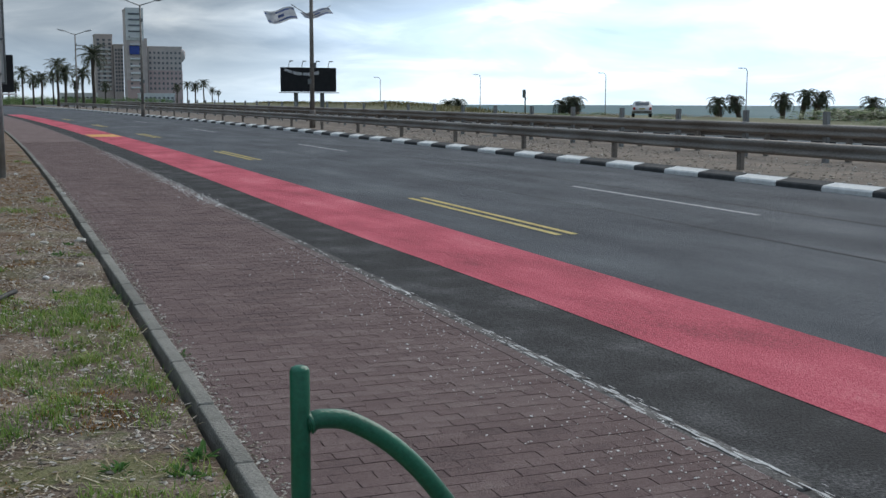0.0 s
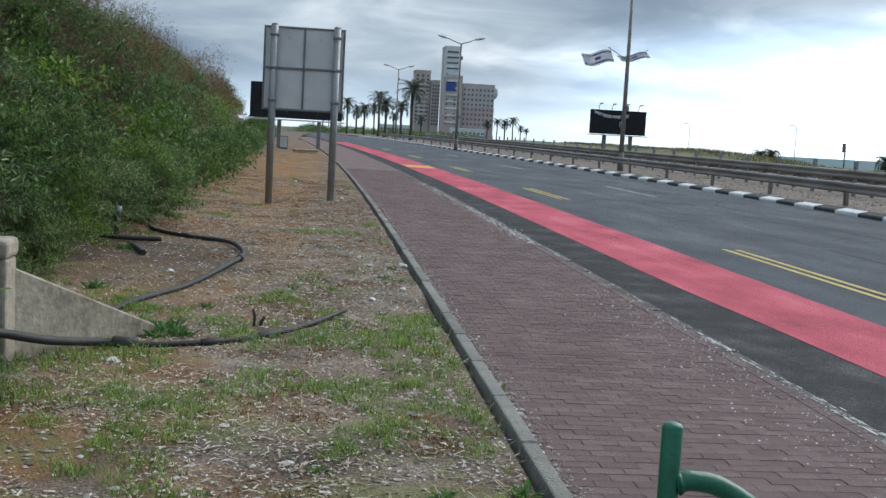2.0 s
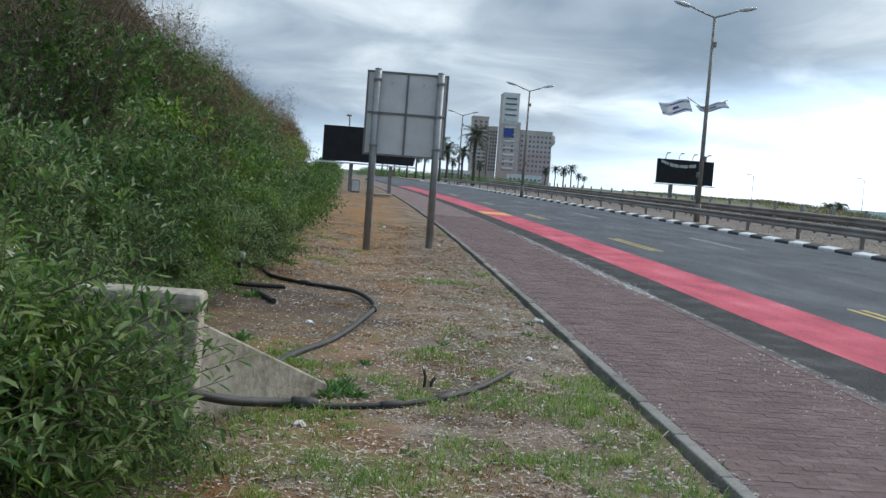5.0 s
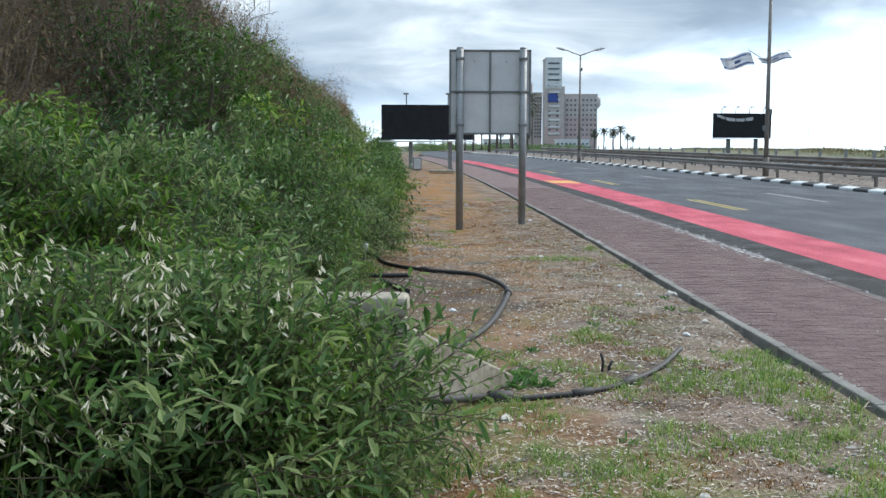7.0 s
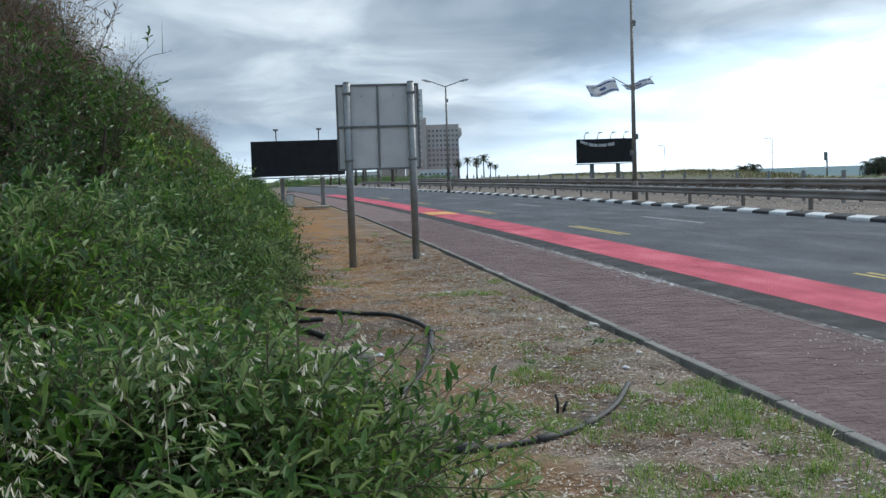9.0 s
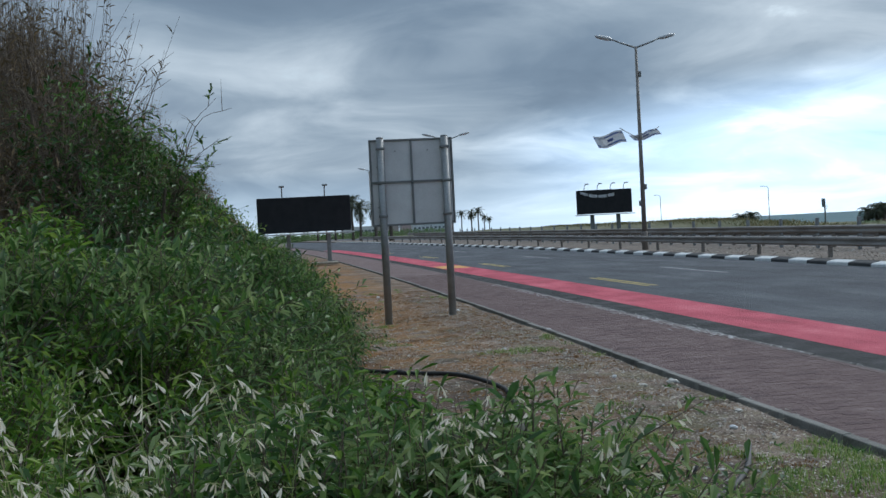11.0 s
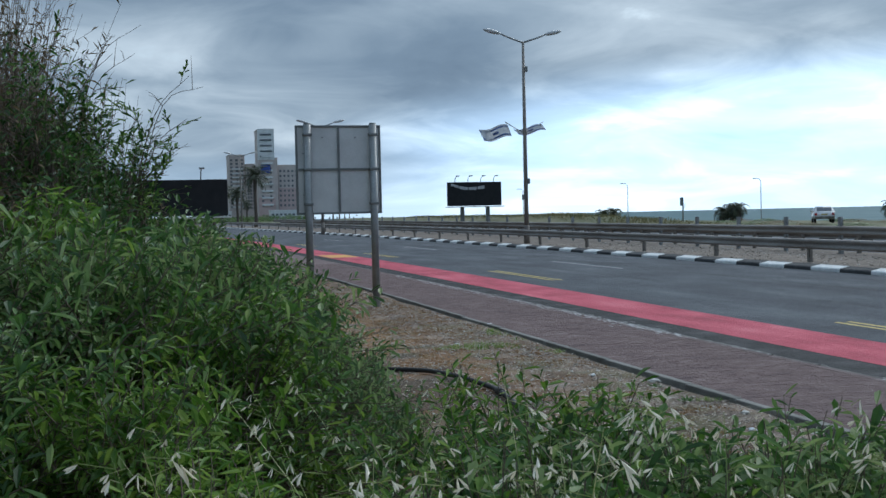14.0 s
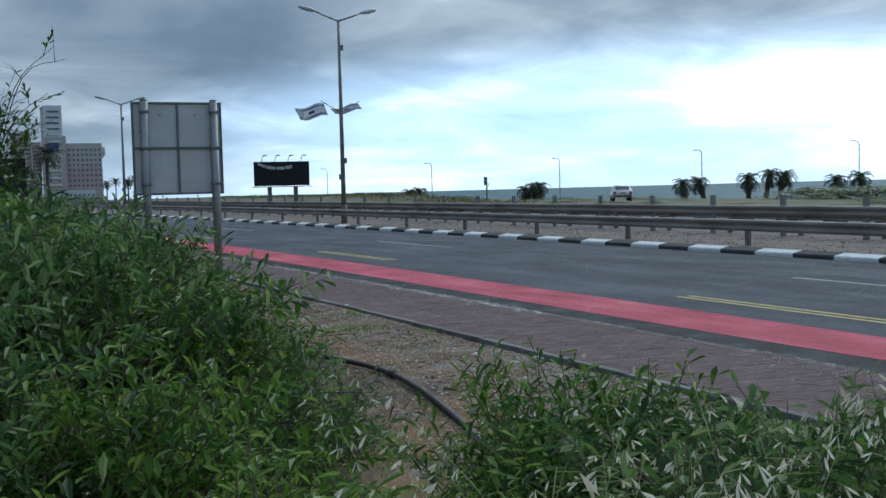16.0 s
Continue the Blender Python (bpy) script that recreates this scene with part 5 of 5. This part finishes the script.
def make_oats(label, x, y, n, h, seed, spread=0.45):
    """A clump of wild oats: blades, stems and hanging pale husks."""
    rr = random.Random(seed)
    g = thing("wild_oats", label, "grass", "wild oat clumps", "stuff", at=(x, y, bank(x, y) - 0.03))
    v, f, hv, hf = [], [], [], []
    for i in range(n):
        a, q = rr.uniform(0, 6.283), spread * math.sqrt(rr.random())
        p = Vector((math.cos(a) * q, math.sin(a) * q, 0))
        lean = Vector((rr.uniform(-1, 1), rr.uniform(-1, 1), 0)) * 0.32
        H = h * rr.uniform(0.65, 1.05)
        pts = [p + lean * (t * t) * H + Vector((0, 0, H * t * (1 - 0.10 * t))) for t in (0, 0.3, 0.6, 0.85, 1.0)]
        side = lean.cross(Vector((0, 0, 1)))
        side = side.normalized() if side.length > 1e-4 else Vector((1, 0, 0))
        for m in range(4):
            w0, w1 = 0.003 * (1 - m * 0.2), 0.003 * (1 - (m + 1) * 0.2)
            k = len(v)
            v += [tuple(pts[m] - side * w0), tuple(pts[m] + side * w0), tuple(pts[m + 1] + side * w1), tuple(pts[m + 1] - side * w1)]
            f.append((k, k + 1, k + 2, k + 3))
        for m in range(rr.randint(7, 13)):
            t = rr.uniform(0.76, 1.0)
            s = pts[2].lerp(pts[4], (t - 0.6) / 0.4)
            o = Vector((rr.uniform(-1, 1), rr.uniform(-1, 1), rr.uniform(-0.2, 0.5))) * 0.06
            b = s + o
            # a spikelet: two husks that gape like a V, hanging from a thread
            k = len(v)
            v += [tuple(s), tuple(s + Vector((0, 0, 0.0018))), tuple(b + Vector((0, 0, 0.0018))), tuple(b)]
            f.append((k, k + 1, k + 2, k + 3))
            ln = rr.uniform(0.025, 0.042)
            open_way = Vector((rr.uniform(-1, 1), rr.uniform(-1, 1), 0)).normalized()
            for sg in (-1, 1):
                leaf_into(hv, hf, b, (Vector((o.x * 14 + lean.x, o.y * 14 + lean.y, rr.uniform(-1.1, -0.35))) + open_way * sg * rr.uniform(0.1, 0.4)).normalized(), Vector((rr.uniform(-1, 1), rr.uniform(-1, 1), 0.2)), ln, 0.0068)
    blades = n * 3
    for i in range(blades):
        a, q = rr.uniform(0, 6.283), spread * 1.2 * math.sqrt(rr.random())
        p = Vector((math.cos(a) * q, math.sin(a) * q, 0))
        d = Vector((rr.uniform(-1, 1), rr.uniform(-1, 1), 0))
        H = h * rr.uniform(0.3, 0.75)
        side = d.cross(Vector((0, 0, 1))).normalized()
        prev = p
        for m in range(4):
            t1 = (m + 1) / 4
            nxt = p + d * 0.42 * H * t1 * t1 + Vector((0, 0, H * t1 * (1 - 0.3 * t1)))
            w0, w1 = 0.005 * (1 - m / 4.4), 0.005 * (1 - (m + 1) / 4.4)
            k = len(v)
            v += [tuple(prev - side * w0), tuple(prev + side * w0), tuple(nxt + side * w1), tuple(nxt - side * w1)]
            f.append((k, k + 1, k + 2, k + 3))
            prev = nxt
    raw("blades", v, f, "stem", g)
    raw("husks", hv, hf, "oat", g)


for i, (x, y, n, h) in enumerate(((-3.1, 4.2, 9, 1.5), (-2.85, 4.25, 12, 1.45), (-3.4, 4.1, 7, 1.42), (-3.8, 4.0, 7, 1.42), (-4.3, 4.1, 10, 1.5), (-4.75, 4.05, 9, 1.5), (-5.2, 4.1, 8, 1.5),
                                  (-4.5, 3.75, 14, 1.4), (-3.95, 3.4, 18, 1.64), (-4.3, 3.5, 20, 1.6), (-4.1, 3.65, 18, 1.66), (-3.75, 3.55, 14, 1.66), (-3.5, 3.4, 10, 1.55), (-2.95, 3.75, 8, 1.55), (-4.45, 3.4, 10, 1.5), (-6.1, 4.1, 10, 1.3), (-4.0, 3.7, 12, 1.35), (-3.2, 4.5, 12, 1.5), (-3.55, 4.7, 12, 1.5), (-2.9, 4.75, 8, 1.3), (-3.85, 4.8, 10, 1.5), (-2.35, 5.15, 4, 1.1))):
    make_oats("clump of wild oats with pale drooping husks", x, y, n, h, 60 + i)


# ---------------------------------------------------------------- verge cover
def make_verge_cover():
    rr = random.Random(5)
    grass, straw, weed = ([], []), ([], []), ([], [])

    def blade(store, p, d, H, w):
        side = d.cross(Vector((0, 0, 1)))
        side = side.normalized() if side.length > 1e-4 else Vector((1, 0, 0))
        v, f = store
        k = len(v)
        m = p + d * 0.35 * H + Vector((0, 0, H * 0.6))
        t = p + d * 0.9 * H + Vector((0, 0, H * 0.85))
        v += [tuple(p - side * w), tuple(p + side * w), tuple(m + side * w * 0.7), tuple(m - side * w * 0.7), tuple(t)]
        f += [(k, k + 1, k + 2, k + 3), (k + 3, k + 2, k + 4)]

    for i in range(17000):
        yy = 1.5 + 32 * rr.random() ** 2.0 if i % 7 else rr.uniform(-5.0, 1.5)
        b = bend(yy)
        x = rr.uniform(max(foot(yy) - 0.4, -4.2), 0.74 + b)
        green = 1.6 * noise.noise((x * 1.3, yy * 1.1, 7.0)) + 0.6 * noise.noise((x * 4.0, yy * 4.0, 3.0)) + 0.42 * math.exp(-((yy - 6.6) / 1.5) ** 2) - 0.62 * smooth_step(8.0, 11.5, yy) - 0.22 * (1 - smooth_step(4.2, 6.0, yy)) + (0.25 if x < foot(yy) + 0.8 else 0) + (0.3 if x > 0.55 + b else 0) - 0.08
        if green < 0.10 or (math.hypot(x + 2.0, (yy - 12.5) / 2) < 1.0):
            continue
        p0 = Vector((x, yy, bank(x, yy) - 0.01))
        for j in range(rr.randint(8, 20)):
            p = p0 + Vector((rr.gauss(0, 0.035), rr.gauss(0, 0.035), 0))
            d = Vector((rr.uniform(-1, 1), rr.uniform(-1, 1), 0))
            blade(grass, p, d * rr.uniform(0.8, 1.7), rr.uniform(0.02, 0.07) * (1 + 0.8 * min(green, 0.7)), rr.uniform(0.0018, 0.0038))
    for i in range(12000):
        yy = 1.5 + 26 * rr.random() ** 1.7
        x = rr.uniform(max(foot(yy), -3.6), 0.78 + bend(yy))
        if noise.noise((x * 0.6, yy * 0.6, 2.0)) < -0.15:
            continue
        p = Vector((x, yy, bank(x, yy) + 0.006))
        a, L = rr.uniform(0, 6.283), rr.uniform(0.03, 0.12)
        d = Vector((math.cos(a), math.sin(a), rr.uniform(-0.05, 0.25)))
        s = Vector((-math.sin(a), math.cos(a), 0)) * rr.uniform(0.0015, 0.0045)
        v, f = straw
        k = len(v)
        v += [tuple(p - s), tuple(p + s), tuple(p + d * L + s), tuple(p + d * L - s)]
        f.append((k, k + 1, k + 2, k + 3))
    # cushions of rusty moss
    cushion = ([], [])
    for i in range(9000):
        yy = 2.0 + 30 * rr.random() ** 1.9
        b = bend(yy)
        x = rr.uniform(max(foot(yy), -3.4), 0.76 + b)
        if noise.noise((x * 1.3, yy * 1.0, 17.0)) + 0.25 * smooth_step(10, 16, yy) + (0.15 if x > -0.9 else -0.1) < 0.22:
            continue
        p0 = Vector((x, yy, bank(x, yy) - 0.004))
        for j in range(13):
            p = p0 + Vector((rr.gauss(0, 0.03), rr.gauss(0, 0.03), 0))
            blade(cushion, p, Vector((rr.uniform(-1, 1), rr.uniform(-1, 1), 0)), rr.uniform(0.012, 0.032), rr.uniform(0.002, 0.004))
    tagged(raw("dry_moss", *cushion, "moss"), "rusty orange dry moss cushions on the soil", "moss", kind="stuff")
    # chips of bark and wood that cover most of the soil
    chips = ([], [])
    for i in range(120000):
        yy = 1.6 + 28 * rr.random() ** 2.1 if i % 6 else 1.6 - 6.6 * rr.random() ** 1.8
        x = rr.uniform(max(foot(yy) - 0.2, -3.9 - 1.2 * rr.random() ** 2), 0.80 + bend(yy))
        if noise.noise((x * 1.1, yy * 1.1, 31.0)) < -0.28 or (8.6 < yy < 13.8 and -3.0 < x < -1.1 and rr.random() < 0.75):
            continue
        a, L = rr.uniform(0, 6.283), 0.009 + 0.045 * rr.random() ** 2.4
        tip = rr.uniform(-0.25, 0.25)
        p = Vector((x, yy, bank(x, yy) + 0.006 + 0.010 * rr.random()))
        d = Vector((math.cos(a), math.sin(a), tip)) * L
        s = Vector((-math.sin(a), math.cos(a), rr.uniform(-0.5, 0.5))) * rr.uniform(0.0025, 0.009)
        v, f = chips
        k = len(v)
        v += [tuple(p - s), tuple(p + s * 0.8), tuple(p + d * 0.9 + s * 0.5), tuple(p + d - s * 0.2)]
        f.append((k, k + 1, k + 2, k + 3))
    tagged(raw("wood_chips", *chips, "mulch"), "brown and beige wood chips littering the verge", "mulch", kind="stuff")
    for name, (v, f), mat, label in (("verge_grass", grass, "grass", "short sparse green grass tufts on the verge"), ("straw", straw, "straw", "dry straw bits strewn over the soil")):
        tagged(raw(name, v, f, mat), label, "grass", kind="stuff")

    # pebbles and chips
    base = [(1, 0, 0), (-1, 0, 0), (0, 1, 0), (0, -1, 0), (0.2, 0.1, 0.8), (0, 0, -0.7)]
    tri = [(0, 2, 4), (2, 1, 4), (1, 3, 4), (3, 0, 4), (2, 0, 5), (1, 2, 5), (3, 1, 5), (0, 3, 5)]

    def pebbles(count, place, size, name, mat, label):
        v, f = [], []
        for i in range(count):
            x, yy, z = place()
            if z is None:
                continue
            s, a = size(), rr.uniform(0, 6.283)
            k = len(v)
            sx, sy, sz = s * rr.uniform(0.7, 1.3), s * rr.uniform(0.5, 1.0), s * rr.uniform(0.35, 0.7)
            for bx, by, bz in base:
                bx, by = bx * rr.uniform(0.7, 1.2), by * rr.uniform(0.7, 1.2)
                v.append((x + math.cos(a) * bx * sx - math.sin(a) * by * sy, yy + math.sin(a) * bx * sx + math.cos(a) * by * sy, z + bz * sz))
            f += [(k + p, k + q, k + r) for p, q, r in tri]
        tagged(raw(name, v, f, mat), label, "gravel", kind="stuff")

    def on_verge():
        yy = 1.5 + 24 * rr.random() ** 2.1
        x = rr.uniform(max(foot(yy), -3.4), 0.79 + bend(yy))
        if noise.noise((x * 0.5, yy * 0.5, 9.0)) < -0.25:
            return x, yy, None
        return x, yy, bank(x, yy) + 0.004

    pebbles(26000, on_verge, lambda: 0.004 + 0.024 * rr.random() ** 3.2, "gravel", "stone", "pale pebbles scattered over the verge")

    def along_edge():
        yy = 1.5 + 22 * rr.random() ** 1.5
        return 0.935 + bend(yy) + abs(rr.gauss(0, 0.06)), yy, 0.107 + rise(yy)

    pebbles(5000, along_edge, lambda: 0.004 + 0.013 * rr.random() ** 2.4, "grit", "stone", "grit gathered along the footpath edging")

    def on_path():
        yy = 2.2 + 9 * rr.random() ** 1.6
        x = 3.05 - abs(rr.gauss(0, 0.4))
        return (x, yy, 0.108 + rise(yy)) if x > 1.0 else (x, yy, None)

    pebbles(1300, on_path, lambda: 0.003 + 0.009 * rr.random() ** 2.2, "shell_chips", "shell", "pale shell chips strewn over the paving")

    def on_median():
        yy = 4 + 50 * rr.random()
        return 14.95 + 5 * rr.random() + bend(yy), yy, 0.14 + rise(yy)

    pebbles(3500, on_median, lambda: 0.015 + 0.05 * rr.random() ** 3, "gravel", "stone", "stones lying on the bare median")


make_verge_cover()


def make_weed(x, y, n, ln, seed, label="low leafy green weed on the verge"):
    rr = random.Random(seed)
    w = thing("weed", label, "weed", "weeds on the verge", at=(x, y, bank(x, y) - 0.01))
    v, f = [], []
    for i in range(n):
        a = i * 2.4 + rr.uniform(-0.3, 0.3)
        el = rr.uniform(0.15, 1.1)
        d = Vector((math.cos(a) * math.cos(el), math.sin(a) * math.cos(el), math.sin(el)))
        p = Vector((rr.uniform(-1, 1), rr.uniform(-1, 1), 0)) * ln * 0.5
        leaf_into(v, f, p, d, Vector((0, 0, 1)), ln * rr.uniform(0.6, 1.2), ln * (0.2 if ln < 0.15 else 0.045))
    raw("leaves", v, f, "weed", w)


for i, (x, y, n, ln) in enumerate(((0.72, 4.25, 34, 0.09), (0.62, 4.0, 30, 0.08), (0.35, 4.15, 26, 0.07), (0.95, 6.35, 16, 0.05), (0.74, 8.6, 24, 0.07), (-0.75, 3.55, 60, 0.22), (-0.2, 4.5, 24, 0.06), (-1.38, 7.85, 50, 0.13), (-1.25, 7.65, 40, 0.11), (-1.42, 7.6, 30, 0.12), (-1.2, 8.9, 26, 0.08),
                                  (0.3, 9.0, 20, 0.06), (0.4, 11.2, 26, 0.08), (0.55, 12.2, 22, 0.07), (-0.5, 10.2, 22, 0.07), (-2.6, 12.9, 36, 0.12), (-2.3, 9.8, 40, 0.12), (-2.2, 8.2, 34, 0.12), (-1.2, 5.0, 20, 0.06), (0.05, 5.6, 20, 0.06), (-0.9, 6.2, 24, 0.07))):
    make_weed(x, y, n, ln, 90 + i)
for s in (near_a, near_b, near_c, *bank_kinds):
    drop(s)


def make_field_grass():
    """Uneven tall grass along the far edge of the second carriageway."""
    rr = random.Random(77)
    v, f = [], []
    for i in range(15000):
        yy = 12 + 150 * rr.random()
        x = 31.0 + 6.5 * rr.random() ** 1.3 + (bend(yy) if yy < 58 else 0)
        H = (0.22 + 0.2 * noise.noise((x * 0.3, yy * 0.16, 1.0))) * rr.uniform(0.6, 1.15)
        a = rr.uniform(0, 6.283)
        s = Vector((math.cos(a), math.sin(a), 0)) * 0.022
        p = Vector((x, yy, 0.2 + mound(x, yy)))
        t = p + Vector((rr.uniform(-0.25, 0.25), rr.uniform(-0.25, 0.25), H + 0.1))
        k = len(v)
        v += [tuple(p - s * 2), tuple(p + s * 2), tuple(t + s * 0.3), tuple(t - s * 0.3)]
        f.append((k, k + 1, k + 2, k + 3))
    tagged(raw("tall_grass", v, f, "tall_grass"), "tall green and tan grass fringing the far road", "grass", kind="stuff")


make_field_grass()


def make_flower(x, y, h, seed):
    rr = random.Random(seed)
    z0 = bank(x, y)
    fl = thing("flower", "small yellow daisy on a thin green stem", "flower", "yellow daisies", at=(x, y, z0))
    part("stem", tubed([(0.03, 0.02, -0.03), (0.02, 0.01, h * 0.6), (0, 0, h)], [0.003, 0.0025, 0.002], 5), "stem", fl)
    v, f = [], []
    for k in range(11):
        a = 6.283 * k / 11
        leaf_into(v, f, Vector((0, 0, h)), Vector((math.cos(a), math.sin(a), rr.uniform(0.1, 0.5))).normalized(), Vector((0, 0, 1)), 0.018, 0.008)
    raw("petals", v, f, "petal", fl)
    part("disc", tubed([(0, 0, h - 0.002), (0, 0, h + 0.004)], [0.004, 0.006], 8), "yellow_paint", fl)


for i, (x, y, h) in enumerate(((-4.70, 4.0, 1.23), (-4.52, 3.98, 1.22), (-4.86, 3.97, 1.16), (-4.66, 3.96, 1.18))):
    make_flower(x, y, h, i)


# ---------------------------------------------------------------- lime stains on the kerb
def make_stain(y0, y1, x0, x1, z, seed, n):
    rr = random.Random(seed)
    v, f = [], []
    for i in range(n):
        yy = rr.uniform(y0, y1)
        x = rr.gauss((x0 + x1) / 2, (x1 - x0) / 3.2) + bend(yy)
        s = 0.004 + 0.03 * rr.random() ** 2.5
        k = len(v)
        m = rr.randint(5, 7)
        for j in range(m):
            a = 6.283 * j / m
            q = s * rr.uniform(0.5, 1.0)
            v.append((x + math.cos(a) * q * 0.4, yy + math.sin(a) * q * 4.0, z + rise(yy) + 0.0004 * (i % 9)))
        f.append(tuple(range(k, k + m)))
    raw("lime_stain", v, f, "lime", road_kerb, "white lime stain")


make_stain(2.0, 6.5, 3.05, 3.15, 0.101, 1, 260)
make_stain(6.5, 9.0, 3.06, 3.14, 0.101, 2, 70)
make_stain(8.0, 18.0, 3.06, 3.14, 0.101, 5, 130)
make_stain(16.0, 24.0, 2.85, 3.13, 0.107, 3, 1000)
make_stain(24.0, 33.0, 2.8, 3.08, 0.107, 4, 700)


# ---------------------------------------------------------------- pavers, last
def paver_mesh(lx, ly, h, bev):
    """A block with bevelled upper edges, 9 faces."""
    hx, hy = lx / 2, ly / 2
    v = [(-hx, -hy, -h), (hx, -hy, -h), (hx, hy, -h), (-hx, hy, -h), (-hx, -hy, -bev), (hx, -hy, -bev), (hx, hy, -bev), (-hx, hy, -bev),
         (-hx + bev, -hy + bev, 0), (hx - bev, -hy + bev, 0), (hx - bev, hy - bev, 0), (-hx + bev, hy - bev, 0)]
    f = [(8, 9, 10, 11)]
    for k in range(4):
        n = (k + 1) % 4
        f += [(k, n, 4 + n, 4 + k), (4 + k, 4 + n, 8 + n, 8 + k)]
    return v, f


def lay_pavers():
    rr = random.Random(9)
    lx, ly, gap = 0.198, 0.098, 0.003
    bv, bf = paver_mesh(lx, ly, 0.05, 0.0014)
    me = None
    jv, jf, cv, cf = [], [], [], []
    single = 0
    yy, row = -5.9, 0
    while yy < 42.0:
        b, z = bend(yy), rise(yy)
        spots = [(0.92 + k * (lx + gap), False) for k in range(10)] if row % 2 else [(0.92, True)] + [(0.92 + 0.1 + gap / 2 + k * (lx + gap), False) for k in range(9)] + [(0.92 + 0.1 + gap / 2 + 9 * (lx + gap), True)]
        for x, half in spots:
            px, pz = x + (lx / 4 if half else lx / 2) + b, 0.104 + z + rr.uniform(-0.0016, 0.0016)
            if 4.3 < yy < 6.9 and single < 300 and not half:
                single += 1
                if me is None:
                    ob = raw("paver", bv, bf, "brick", pavement)
                    me = ob.data
                else:
                    ob = new("paver", me)
                    ob.parent = pavement
                ob.matrix_world = pose(px, yy, pz, rr.uniform(-0.4, 0.4), rr.uniform(-0.3, 0.3), rr.uniform(-0.4, 0.4))
            else:
                k = len(jv)
                t = rr.uniform(-0.008, 0.008)
                sx = 0.495 if half else 1.0
                jv += [(px + vx * sx - t * vy, yy + vy + t * vx, pz + vz) for vx, vy, vz in bv]
                jf += [tuple(k + i for i in q) for q in bf]
        # header course against the kerb
        if row % 2 == 0:
            hv, hf = paver_mesh(0.098, 0.198, 0.05, 0.0014)
            k = len(cv)
            cv += [(2.99 + b + vx, yy + 0.05 + vy, 0.103 + z + vz) for vx, vy, vz in hv]
            cf += [tuple(k + i for i in q) for q in hf]
        yy += ly + gap
        row += 1
    me2 = bpy.data.meshes.new("paving")
    me2.from_pydata(jv, [], jf)
    me2.materials.append(M["brick"])
    ob = new("paving", me2)
    ob.parent = pavement
    tagged(ob, "reddish-brown brick pavers in running bond", kind="stuff")
    tagged(raw("header_course", cv, cf, "grey_paver", pavement), "greyish header course along the kerb", kind="stuff")
    strip("far_paving", 0.92, 3.03, 0.10, 0.10, [42.0] + [y for y in LONG if 42 < y <= 130], "brick", pavement)


lay_pavers()
